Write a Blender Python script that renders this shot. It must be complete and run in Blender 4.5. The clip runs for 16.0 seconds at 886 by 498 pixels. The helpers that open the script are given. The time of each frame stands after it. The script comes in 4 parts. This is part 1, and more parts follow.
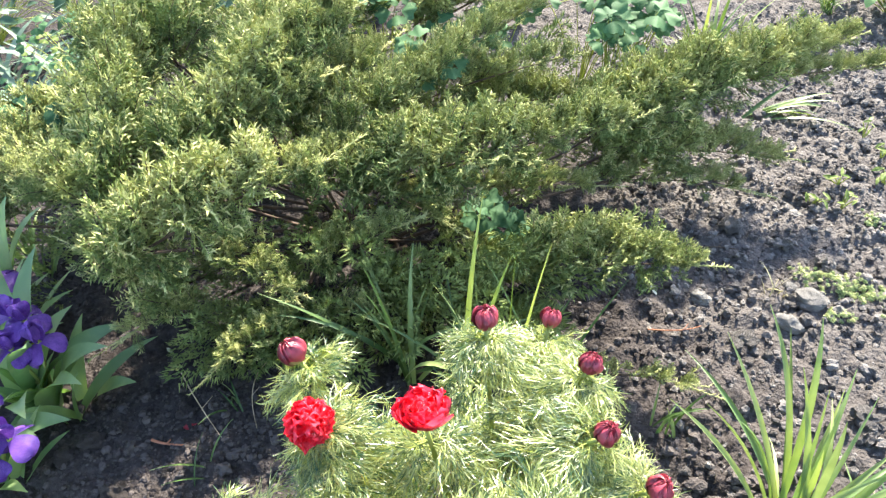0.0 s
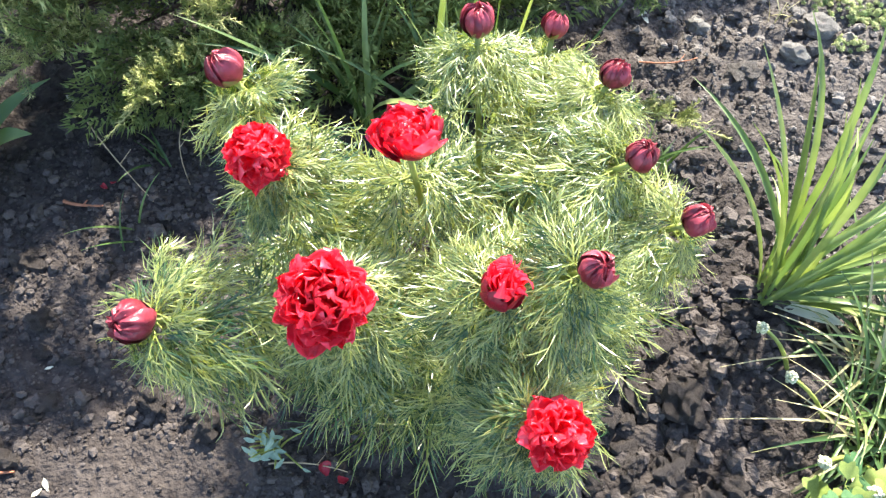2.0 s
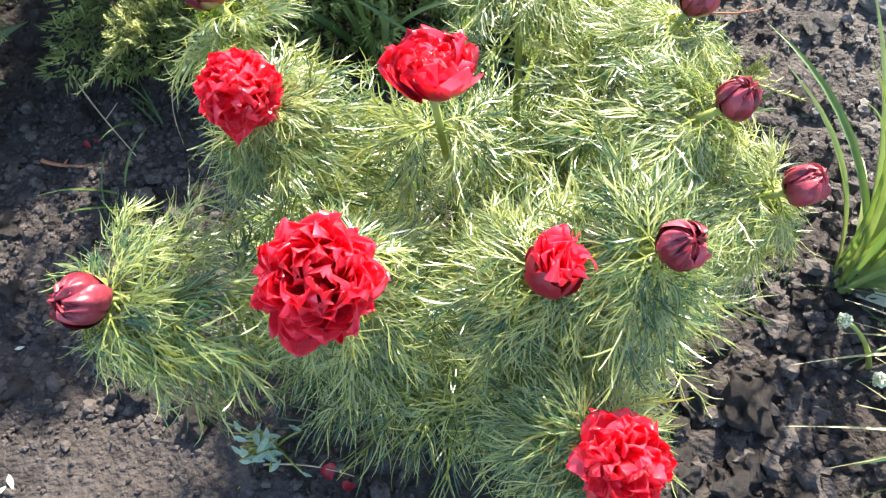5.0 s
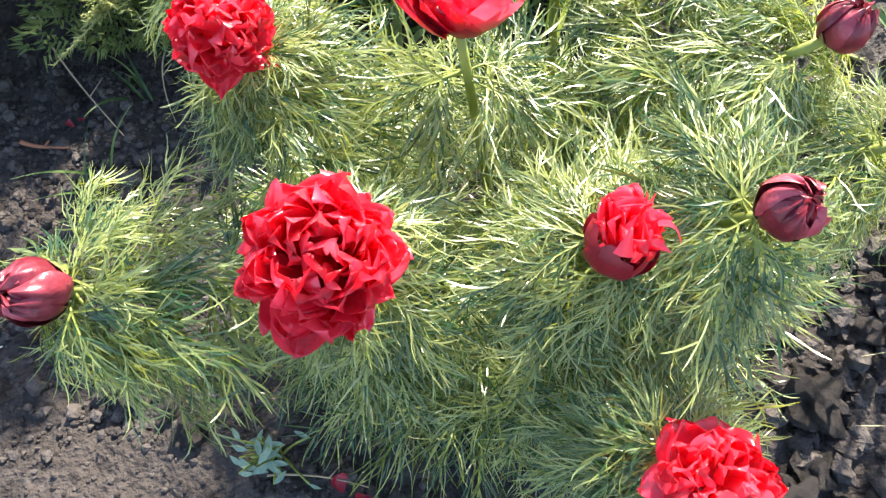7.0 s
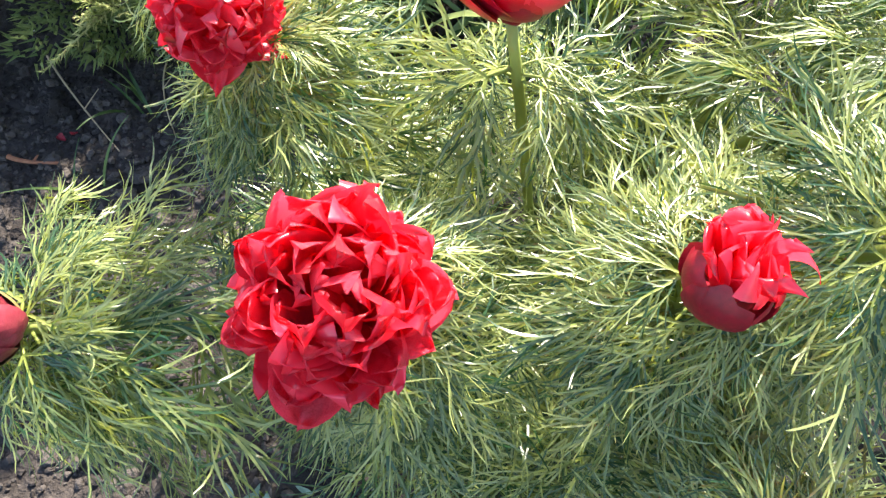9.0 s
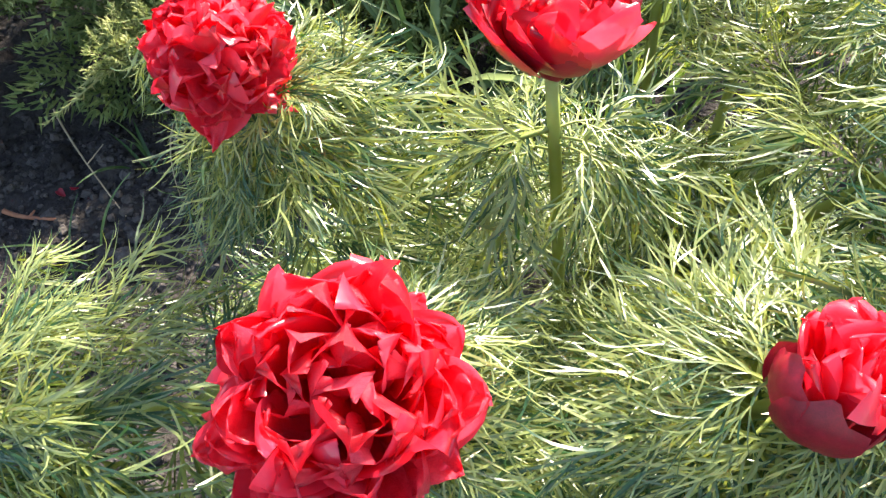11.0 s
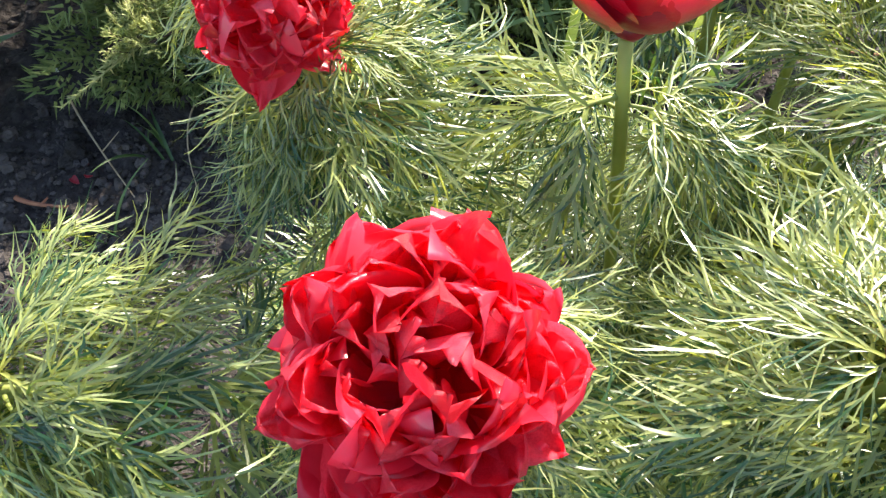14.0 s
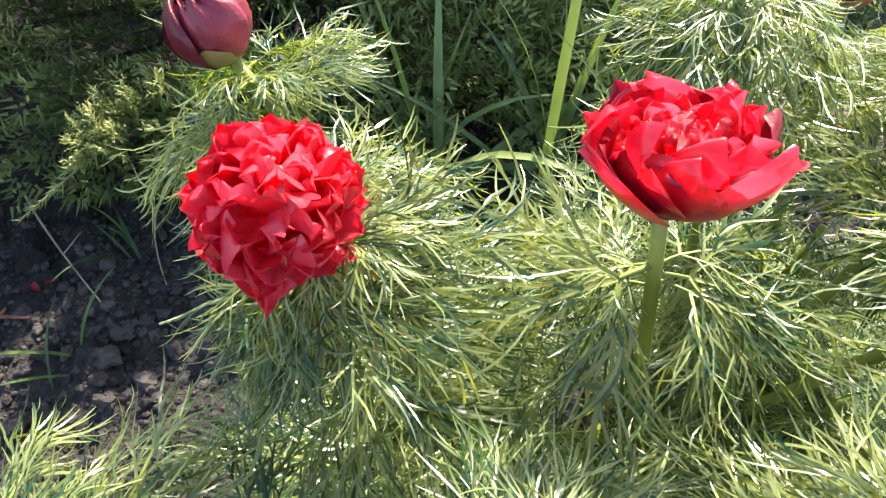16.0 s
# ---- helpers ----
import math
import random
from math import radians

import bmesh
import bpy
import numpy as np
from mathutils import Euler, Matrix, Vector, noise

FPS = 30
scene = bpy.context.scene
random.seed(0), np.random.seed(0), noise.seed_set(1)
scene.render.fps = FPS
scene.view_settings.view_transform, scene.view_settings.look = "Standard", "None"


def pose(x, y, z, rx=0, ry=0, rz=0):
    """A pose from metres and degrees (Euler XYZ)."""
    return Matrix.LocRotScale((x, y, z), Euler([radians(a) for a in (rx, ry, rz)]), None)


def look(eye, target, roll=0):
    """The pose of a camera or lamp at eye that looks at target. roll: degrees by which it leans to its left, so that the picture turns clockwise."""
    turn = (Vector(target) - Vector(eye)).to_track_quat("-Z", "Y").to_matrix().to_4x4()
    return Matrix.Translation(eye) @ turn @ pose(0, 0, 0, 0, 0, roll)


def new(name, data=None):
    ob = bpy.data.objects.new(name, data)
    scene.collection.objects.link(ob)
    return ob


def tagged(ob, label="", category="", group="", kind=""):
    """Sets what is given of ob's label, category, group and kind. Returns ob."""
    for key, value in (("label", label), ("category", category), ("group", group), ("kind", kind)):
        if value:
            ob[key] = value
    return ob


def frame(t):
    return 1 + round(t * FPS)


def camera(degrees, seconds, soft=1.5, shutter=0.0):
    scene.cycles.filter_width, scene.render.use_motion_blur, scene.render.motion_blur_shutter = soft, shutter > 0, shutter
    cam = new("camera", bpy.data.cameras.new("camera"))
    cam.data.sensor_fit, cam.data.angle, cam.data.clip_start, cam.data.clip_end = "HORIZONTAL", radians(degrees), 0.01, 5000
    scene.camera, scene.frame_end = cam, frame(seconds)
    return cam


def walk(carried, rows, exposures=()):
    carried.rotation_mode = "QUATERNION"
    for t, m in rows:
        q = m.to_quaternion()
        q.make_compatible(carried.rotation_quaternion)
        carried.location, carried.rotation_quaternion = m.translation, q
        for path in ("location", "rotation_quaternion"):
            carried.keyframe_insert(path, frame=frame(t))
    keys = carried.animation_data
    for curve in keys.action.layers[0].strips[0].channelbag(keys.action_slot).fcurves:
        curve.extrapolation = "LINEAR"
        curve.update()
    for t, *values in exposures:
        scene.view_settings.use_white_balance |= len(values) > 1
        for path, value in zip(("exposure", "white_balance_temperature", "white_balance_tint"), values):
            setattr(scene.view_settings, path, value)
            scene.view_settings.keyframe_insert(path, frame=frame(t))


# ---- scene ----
cam = camera(65.1, 16.0, soft=1.35)
PATH = [
    (0, (-0.002, -0.019, 1.03), (-0.107, 1.421, -0.354), -5.2),
    (0.5, (-0.007, -0.01, 0.997), (-0.03, 1.252, -0.554), -4.4),
    (1, (-0.038, 0.024, 0.936), (-0.058, 1.139, -0.724), -3.1),
    (1.5, (-0.056, 0.036, 0.893), (-0.042, 1.047, -0.832), -1.6),
    (2, (-0.059, 0.044, 0.861), (-0.005, 0.97, -0.911), -0.4),
    (2.5, (-0.064, 0.052, 0.844), (-0.064, 0.946, -0.945), -3.7),
    (3, (-0.064, 0.061, 0.834), (-0.061, 0.896, -0.983), -2.8),
    (3.2, (-0.062, 0.062, 0.832), (-0.088, 0.926, -0.971), -5.4),
    (5.3, (-0.066, 0.101, 0.735), (-0.065, 0.973, -1.065), -2.2),
    (5.5, (-0.067, 0.104, 0.727), (-0.112, 0.972, -1.074), -5.5),
    (6, (-0.068, 0.108, 0.707), (-0.065, 0.975, -1.095), -3.3),
    (6.5, (-0.073, 0.116, 0.688), (-0.117, 0.962, -1.123), -6.1),
    (7, (-0.077, 0.123, 0.67), (-0.105, 0.976, -1.138), -4.9),
    (7.5, (-0.081, 0.131, 0.652), (-0.095, 0.974, -1.161), -3.4),
    (8, (-0.088, 0.136, 0.638), (-0.141, 0.995, -1.167), -5.8),
    (8.5, (-0.09, 0.147, 0.624), (-0.14, 1.04, -1.165), -5.0),
    (9, (-0.094, 0.157, 0.607), (-0.135, 1.082, -1.166), -4.6),
    (9.5, (-0.096, 0.165, 0.597), (-0.128, 1.14, -1.149), -3.9),
    (10, (-0.099, 0.173, 0.584), (-0.123, 1.19, -1.138), -2.9),
    (10.2, (-0.1, 0.177, 0.581), (-0.15, 1.226, -1.12), -3.8),
    (12.3, (-0.107, 0.185, 0.552), (-0.162, 1.281, -1.12), -2.7),
    (12.5, (-0.109, 0.182, 0.547), (-0.168, 1.255, -1.14), -2.6),
    (13, (-0.115, 0.182, 0.545), (-0.174, 1.287, -1.122), -1.4),
    (13.5, (-0.123, 0.181, 0.547), (-0.205, 1.275, -1.126), -2.6),
    (14, (-0.124, 0.183, 0.55), (-0.182, 1.288, -1.116), -2.4),
    (14.5, (-0.131, 0.196, 0.557), (-0.197, 1.274, -1.127), -5.0),
    (15, (-0.138, 0.213, 0.56), (-0.17, 1.294, -1.122), -6.2),
    (15.5, (-0.143, 0.228, 0.559), (-0.15, 1.333, -1.107), -4.0),
    (16, (-0.144, 0.243, 0.563), (-0.095, 1.418, -1.055), -1.0),
]
walk(cam, [(t, look(eye, target, roll)) for t, eye, target, roll in PATH],
     ((0.0, 2.18, 6650, 10), (1.5, 2.08, 6650, 10), (3.2, 1.98, 6650, 10), (5.5, 1.9, 6700, 10), (9.0, 1.8, 6800, 10), (12.5, 1.65, 6850, 10), (16.0, 1.6, 6700, 10)))

# ---- light ----
SUN_AZ, SUN_EL = radians(22), radians(39)      # azimuth from +y towards +x
world = bpy.data.worlds.new("sky")
scene.world = world
world.use_nodes = True
wn = world.node_tree.nodes
sky = wn.new("ShaderNodeTexSky")
sky.sky_type, sky.sun_disc = "NISHITA", False
sky.sun_elevation, sky.sun_rotation = SUN_EL, SUN_AZ
wn["Background"].inputs["Strength"].default_value = 0.15
world.node_tree.links.new(sky.outputs[0], wn["Background"].inputs["Color"])
sun = new("sun", bpy.data.lights.new("sun", "SUN"))
sun.data.energy, sun.data.angle, sun.data.color = 5.0, radians(1.5), (1.0, 0.93, 0.80)
to_sun = Vector((math.sin(SUN_AZ) * math.cos(SUN_EL), math.cos(SUN_AZ) * math.cos(SUN_EL), math.sin(SUN_EL)))
sun.matrix_basis = look(to_sun * 20, (0, 0, 0))



# ---- materials ----
def material(name, dark, light, scale=60.0, rough=0.5, bump=0.0, bump_scale=200.0, translucent=0.0, tint=None, by="noise", spec=0.5, island=0.0, objrand=0.0, coarse=0.0, dry=None, coat=0.0, coat_rough=0.26, depth=0.002):
    """Two base colours mixed by noise at two scales (and by piece), with optional light passing through thin tissue."""
    m = bpy.data.materials.new(name)
    m.use_nodes = True
    n, l = m.node_tree.nodes, m.node_tree.links
    p = n["Principled BSDF"]
    p.inputs["Roughness"].default_value = rough
    p.inputs["Specular IOR Level"].default_value = spec
    p.inputs["Coat Weight"].default_value, p.inputs["Coat Roughness"].default_value = coat, coat_rough
    co = n.new("ShaderNodeTexCoord")
    a = n.new("ShaderNodeTexNoise")
    a.inputs["Scale"].default_value, a.inputs["Detail"].default_value = scale, 4
    l.new(co.outputs["Object"], a.inputs["Vector"])
    fac = a.outputs["Fac"]
    b = n.new("ShaderNodeTexNoise")
    b.inputs["Scale"].default_value, b.inputs["Detail"].default_value = (coarse or scale / 8), 2
    l.new(co.outputs["Object"], b.inputs["Vector"])

    def maths(op, x, y):
        q = n.new("ShaderNodeMath")
        q.operation = op
        for i, s in enumerate((x, y)):
            if isinstance(s, (int, float)):
                q.inputs[i].default_value = s
            else:
                l.new(s, q.inputs[i])
        return q.outputs[0]
    fac = maths("ADD", maths("MULTIPLY", fac, 1.3), maths("MULTIPLY", b.outputs["Fac"], 0.9))
    fac = maths("SUBTRACT", fac, 0.6)
    if island:
        g = n.new("ShaderNodeNewGeometry")
        fac = maths("ADD", fac, maths("MULTIPLY", maths("SUBTRACT", g.outputs["Random Per Island"], 0.5), island))
    if objrand:
        o = n.new("ShaderNodeObjectInfo")
        fac = maths("ADD", fac, maths("MULTIPLY", maths("SUBTRACT", o.outputs["Random"], 0.5), objrand))
    r = n.new("ShaderNodeValToRGB")
    r.color_ramp.elements[0].color, r.color_ramp.elements[1].color = (*dark, 1), (*light, 1)
    r.color_ramp.elements[0].position, r.color_ramp.elements[1].position = 0.15, 0.9
    l.new(fac, r.inputs[0])
    l.new(r.outputs[0], p.inputs["Base Color"])
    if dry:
        # dry: paler colour on the open bed to the east, with uneven edge
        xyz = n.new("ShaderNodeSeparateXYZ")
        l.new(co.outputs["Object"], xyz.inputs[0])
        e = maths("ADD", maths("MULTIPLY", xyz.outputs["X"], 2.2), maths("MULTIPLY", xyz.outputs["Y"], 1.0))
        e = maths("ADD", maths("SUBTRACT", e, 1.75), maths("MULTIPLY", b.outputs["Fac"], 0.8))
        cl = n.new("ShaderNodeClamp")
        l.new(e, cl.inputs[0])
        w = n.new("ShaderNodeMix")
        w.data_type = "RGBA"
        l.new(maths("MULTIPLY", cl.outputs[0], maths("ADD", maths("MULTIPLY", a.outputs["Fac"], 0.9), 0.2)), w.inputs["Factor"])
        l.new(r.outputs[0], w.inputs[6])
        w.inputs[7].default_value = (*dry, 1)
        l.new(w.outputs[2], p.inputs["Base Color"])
    if bump:
        c = n.new("ShaderNodeTexNoise")
        c.inputs["Scale"].default_value, c.inputs["Detail"].default_value = bump_scale, 5
        l.new(co.outputs["Object"], c.inputs["Vector"])
        k = n.new("ShaderNodeBump")
        k.inputs["Strength"].default_value, k.inputs["Distance"].default_value = bump, depth
        l.new(c.outputs["Fac"], k.inputs["Height"])
        l.new(k.outputs[0], p.inputs["Normal"])
    if translucent:
        t = n.new("ShaderNodeBsdfTranslucent")
        x = n.new("ShaderNodeMixShader")
        x.inputs[0].default_value = translucent
        if tint:
            w = n.new("ShaderNodeMix")
            w.data_type, w.blend_type = "RGBA", "MULTIPLY"
            w.inputs["Factor"].default_value = 1.0
            l.new(r.outputs[0], w.inputs[6])
            w.inputs[7].default_value = (*tint, 1)
            l.new(w.outputs[2], t.inputs["Color"])
        else:
            l.new(r.outputs[0], t.inputs["Color"])
        l.new(p.outputs[0], x.inputs[1])
        l.new(t.outputs[0], x.inputs[2])
        l.new(x.outputs[0], n["Material Output"].inputs["Surface"])
    return m


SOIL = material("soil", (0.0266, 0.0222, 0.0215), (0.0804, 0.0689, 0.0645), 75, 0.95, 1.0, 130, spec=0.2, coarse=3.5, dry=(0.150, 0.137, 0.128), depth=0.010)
CLOD_PALE = material("pale_clod", (0.070, 0.063, 0.059), (0.19, 0.175, 0.163), 90, 0.95, 1.0, 260, spec=0.2, island=0.9, objrand=0.7, depth=0.004)
CLOD = material("clod", (0.0315, 0.0264, 0.0255), (0.0943, 0.0815, 0.0765), 90, 0.95, 1.0, 260, spec=0.2, island=0.9, objrand=0.5, depth=0.004)
STONE = material("stone", (0.08, 0.075, 0.07), (0.19, 0.18, 0.165), 120, 0.8, 0.6, 300, island=0.6, objrand=0.6, depth=0.004)
FERN = material("peony_leaf", (0.028, 0.090, 0.028), (0.35, 0.40, 0.145), 40, 0.36, translucent=0.40, tint=(1.65, 1.48, 0.40), island=1.05, objrand=0.4, spec=0.7, coat=0.5)
STEM = material("peony_stem", (0.25, 0.31, 0.06), (0.42, 0.46, 0.13), 50, 0.42, 0.1, 300, translucent=0.25, tint=(1.2, 1.15, 0.5))
PETAL = material("red_petal", (0.74, 0.012, 0.042), (0.99, 0.085, 0.165), 70, 0.32, 0.5, 140, translucent=0.54, tint=(1.12, 0.9, 0.8), objrand=0.9, spec=0.9, coat=0.6, coat_rough=0.18)
GUARD = material("guard_petal", (0.20, 0.006, 0.018), (0.44, 0.016, 0.04), 60, 0.36, 0.15, 250, translucent=0.22, objrand=0.6)
BUD = material("bud_petal", (0.15, 0.012, 0.024), (0.44, 0.065, 0.095), 90, 0.36, 0.4, 260, translucent=0.12, objrand=1.2)
SEPAL = material("sepal", (0.20, 0.24, 0.07), (0.36, 0.16, 0.10), 80, 0.45, 0.1, 300)
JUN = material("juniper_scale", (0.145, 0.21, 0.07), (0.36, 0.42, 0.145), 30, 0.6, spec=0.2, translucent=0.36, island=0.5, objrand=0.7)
JTIP = material("juniper_tip", (0.36, 0.385, 0.145), (0.62, 0.61, 0.28), 30, 0.6, spec=0.2, translucent=0.25, island=0.6, objrand=0.5)
# paler copy of the scale colour, with light from above painted in
JMID = material("juniper_top_lit", (0.27, 0.32, 0.105), (0.53, 0.55, 0.205), 30, 0.6, spec=0.2, translucent=0.36, island=0.5, objrand=0.6)
JDEAD = material("juniper_bark", (0.05, 0.035, 0.025), (0.14, 0.095, 0.065), 60, 0.9, 0.5, 300)
STRAW = material("pale_twig", (0.30, 0.22, 0.13), (0.52, 0.42, 0.27), 60, 0.8, 0.2, 300)
IRISLEAF = material("iris_leaf", (0.17, 0.29, 0.13), (0.33, 0.45, 0.20), 22, 0.42, 0.08, 150, translucent=0.38, tint=(1.2, 1.3, 0.5), objrand=0.7)
STRAP = material("strap_leaf", (0.13, 0.215, 0.07), (0.33, 0.40, 0.15), 18, 0.38, 0.08, 160, translucent=0.28, tint=(1.2, 1.2, 0.5), objrand=0.9)
GRASS = material("grass_blade", (0.045, 0.10, 0.028), (0.13, 0.205, 0.06), 20, 0.42, translucent=0.25, tint=(1.2, 1.2, 0.5), objrand=0.9)
DRY = material("dry_blade", (0.30, 0.28, 0.13), (0.52, 0.48, 0.28), 25, 0.6, translucent=0.2, objrand=0.8)
GREY = material("grey_green_blade", (0.12, 0.19, 0.13), (0.24, 0.32, 0.23), 18, 0.55, spec=0.3, translucent=0.2, objrand=0.7)
COLUMB = material("columbine_leaf", (0.045, 0.115, 0.048), (0.10, 0.20, 0.085), 30, 0.65, 0.1, 200, translucent=0.22, objrand=0.6, spec=0.15)
LIME = material("lime_leaf", (0.15, 0.22, 0.045), (0.29, 0.36, 0.10), 30, 0.55, spec=0.3, translucent=0.3, objrand=0.6)
DEEP = material("dark_leaf", (0.03, 0.07, 0.03), (0.08, 0.15, 0.06), 30, 0.45, translucent=0.15, objrand=0.8, island=0.6)
PURPLE = material("purple_petal", (0.06, 0.014, 0.19), (0.22, 0.085, 0.42), 40, 0.5, 0.3, 90, translucent=0.22, objrand=0.6)
SEDUM = material("sedum_leaf", (0.20, 0.28, 0.10), (0.44, 0.46, 0.20), 60, 0.4, objrand=0.9, island=0.7)
GLAUC = material("glaucous_leaf", (0.17, 0.26, 0.19), (0.30, 0.41, 0.31), 40, 0.5, translucent=0.2, objrand=0.5)
WHITE = material("white_sheath", (0.55, 0.55, 0.42), (0.74, 0.74, 0.60), 40, 0.5, translucent=0.2)
CREAM = material("seed_head", (0.34, 0.38, 0.20), (0.66, 0.66, 0.46), 90, 0.6, objrand=0.5, island=0.9)


# ---- mesh helpers ----
class Geo:
    def __init__(self):
        self.v, self.f, self.m = [], [], []

    def ribbon(self, pts, widths, up, fold=0.25, slot=0):
        """A blade along pts, folded to a shallow gutter; up is the side that its face looks to."""
        b = len(self.v)
        k = len(pts)
        for i, p in enumerate(pts):
            d = (pts[min(i + 1, k - 1)] - pts[max(i - 1, 0)]).normalized()
            s = d.cross(up)
            s = s.normalized() if s.length > 1e-6 else d.orthogonal().normalized()
            n = s.cross(d)
            w = widths[i] / 2
            self.v += [tuple(p - s * w + n * w * fold), tuple(p), tuple(p + s * w + n * w * fold)]
        for i in range(k - 1):
            a = b + 3 * i
            self.f += [(a, a + 1, a + 4, a + 3), (a + 1, a + 2, a + 5, a + 4)]
            self.m += [slot, slot]

    def strip(self, pts, widths, up, slot=0):
        """A thin flat blade along pts."""
        b, k = len(self.v), len(pts)
        for i, p in enumerate(pts):
            s = (pts[min(i + 1, k - 1)] - pts[max(i - 1, 0)]).cross(up)
            s = s.normalized() * (widths[i] / 2) if s.length > 1e-9 else Vector((0, widths[i] / 2, 0))
            self.v += [tuple(p - s), tuple(p + s)]
        for i in range(k - 1):
            self.f.append((b + 2 * i, b + 2 * i + 1, b + 2 * i + 3, b + 2 * i + 2))
            self.m.append(slot)

    def tube(self, pts, radii, sides=5, slot=0, cap=True):
        b = len(self.v)
        k = len(pts)
        ref = Vector((0.3, 0.2, 0.93))
        for i, p in enumerate(pts):
            d = (pts[min(i + 1, k - 1)] - pts[max(i - 1, 0)]).normalized()
            s = d.cross(ref)
            s = s.normalized() if s.length > 1e-6 else d.orthogonal().normalized()
            n = s.cross(d)
            for j in range(sides):
                a = math.tau * j / sides
                self.v.append(tuple(p + (s * math.cos(a) + n * math.sin(a)) * radii[i]))
        for i in range(k - 1):
            for j in range(sides):
                a, c = b + i * sides + j, b + i * sides + (j + 1) % sides
                self.f.append((a, c, c + sides, a + sides))
                self.m.append(slot)
        if cap:
            self.f.append(tuple(b + (k - 1) * sides + j for j in range(sides)))
            self.m.append(slot)

    def cone(self, p, q, r, slot=0):
        d = (q - p).normalized()
        s = d.orthogonal().normalized() * r
        n = s.cross(d)
        b = len(self.v)
        p = p + d * r * 0.3
        self.v += [tuple(p + s), tuple(p - s * 0.5 + n * 0.87), tuple(p - s * 0.5 - n * 0.87), tuple(q)]
        self.f += [(b, b + 1, b + 3), (b + 1, b + 2, b + 3), (b + 2, b, b + 3)]
        self.m += [slot] * 3

    def sheet(self, nu, nv, place, slot=0):
        """A curved sheet: place(u, v), u from -1 to 1 across, v from 0 to 1 along."""
        b = len(self.v)
        for j in range(nv + 1):
            for i in range(nu + 1):
                self.v.append(tuple(place(-1 + 2 * i / nu, j / nv)))
        for j in range(nv):
            for i in range(nu):
                a = b + j * (nu + 1) + i
                self.f.append((a, a + 1, a + nu + 2, a + nu + 1))
                self.m.append(slot)

    def lump(self, c, r, seed, detail=1, flat=0.75, rough=0.3, slot=0):
        vs, fs = ICO[detail]
        b = len(self.v)
        q = random.Random(seed)
        ax = Vector((q.uniform(0.75, 1.3), q.uniform(0.75, 1.3), flat * q.uniform(0.8, 1.2)))
        off = Vector((q.uniform(0, 90), q.uniform(0, 90), q.uniform(0, 90)))
        for p in vs:
            k = 1 + rough * 2 * noise.noise(p * 1.6 + off) + rough * 0.6 * noise.noise(p * 4 + off) + (rough * 0.35 * noise.noise(p * 9 + off) if detail > 2 else 0)
            self.v.append((c[0] + p.x * ax.x * r * k, c[1] + p.y * ax.y * r * k, c[2] + p.z * ax.z * r * k))
        self.f += [tuple(b + i for i in t) for t in fs]
        self.m += [slot] * len(fs)

    def mesh(self, name, *mats, smooth=True):
        me = bpy.data.meshes.new(name)
        me.from_pydata(self.v, [], self.f)
        for m in mats:
            me.materials.append(m)
        me.polygons.foreach_set("material_index", self.m)
        me.polygons.foreach_set("use_smooth", [smooth] * len(self.f))
        me.update()
        return me


def ico(level):
    bm = bmesh.new()
    bmesh.ops.create_icosphere(bm, subdivisions=level, radius=1)
    out = [v.co.copy() for v in bm.verts], [tuple(v.index for v in f.verts) for f in bm.faces]
    bm.free()
    return out


ICO = {1: ico(1), 2: ico(2), 3: ico(3)}
WORLD = {}


def thing(name, place, label, category, group="", kind="", data=None):
    ob = new(name, data)
    ob.matrix_basis = place if isinstance(place, Matrix) else Matrix.Translation(place)
    WORLD[ob] = ob.matrix_basis.copy()
    return tagged(ob, label, category, group, kind)


def part(name, data, parent, m=None, label=""):
    """One mesh under a thing or a part; m is its pose in the world."""
    ob = new(name, data)
    ob.parent = parent
    m = WORLD[parent] if m is None else m
    ob.matrix_basis = WORLD[parent].inverted() @ m
    WORLD[ob] = m
    return tagged(ob, label)


def axes(x, z, at):
    """A pose at a place, with the given x direction and z as near as may be to the given one."""
    x = Vector(x).normalized()
    y = Vector(z).cross(x)
    y = y.normalized() if y.length > 1e-6 else x.orthogonal().normalized()
    z = x.cross(y)
    return Matrix(((x.x, y.x, z.x, at[0]), (x.y, y.y, z.y, at[1]), (x.z, y.z, z.z, at[2]), (0, 0, 0, 1)))


def bezier(a, b, c, n):
    return [a * (1 - t) ** 2 + b * 2 * t * (1 - t) + c * t * t for t in (i / n for i in range(n + 1))]


# ---- ground ----
def axis_steps(lo, hi, step, far):
    out = list(np.arange(lo, hi + step / 2, step))
    s, a, b = step, lo, hi
    while b < far:
        s *= 1.35
        a, b = a - s, b + s
        out = [a] + out + [b]
    return out


def rise(x, y):
    """The soil's height: crumbly, with a trodden smooth patch in front and a coarser bed."""
    smooth = math.exp(-(((x + 0.42) / 0.13) ** 2 + ((y - 0.19) / 0.06) ** 2))
    p = Vector((x, y, 0.0))
    z = 0.014 * noise.noise(p * 3.1) + 0.012 * noise.noise(p * 9 + Vector((5, 1, 2)))
    f = 0.0085 * noise.noise(p * 28) + 0.0085 * abs(noise.noise(p * 55 + Vector((1, 7, 3)))) + 0.003 * noise.noise(p * 110)
    f *= max(0.0, 1 - 4 * max(0, -1.15 - x, x - 1.4, -y, y - 2.2))
    return z * 0.8 + f * (1.35 + 0.5 * min(1.0, max(0.0, (x - 0.1) * 4))) * (1 - 0.9 * smooth) - 0.006


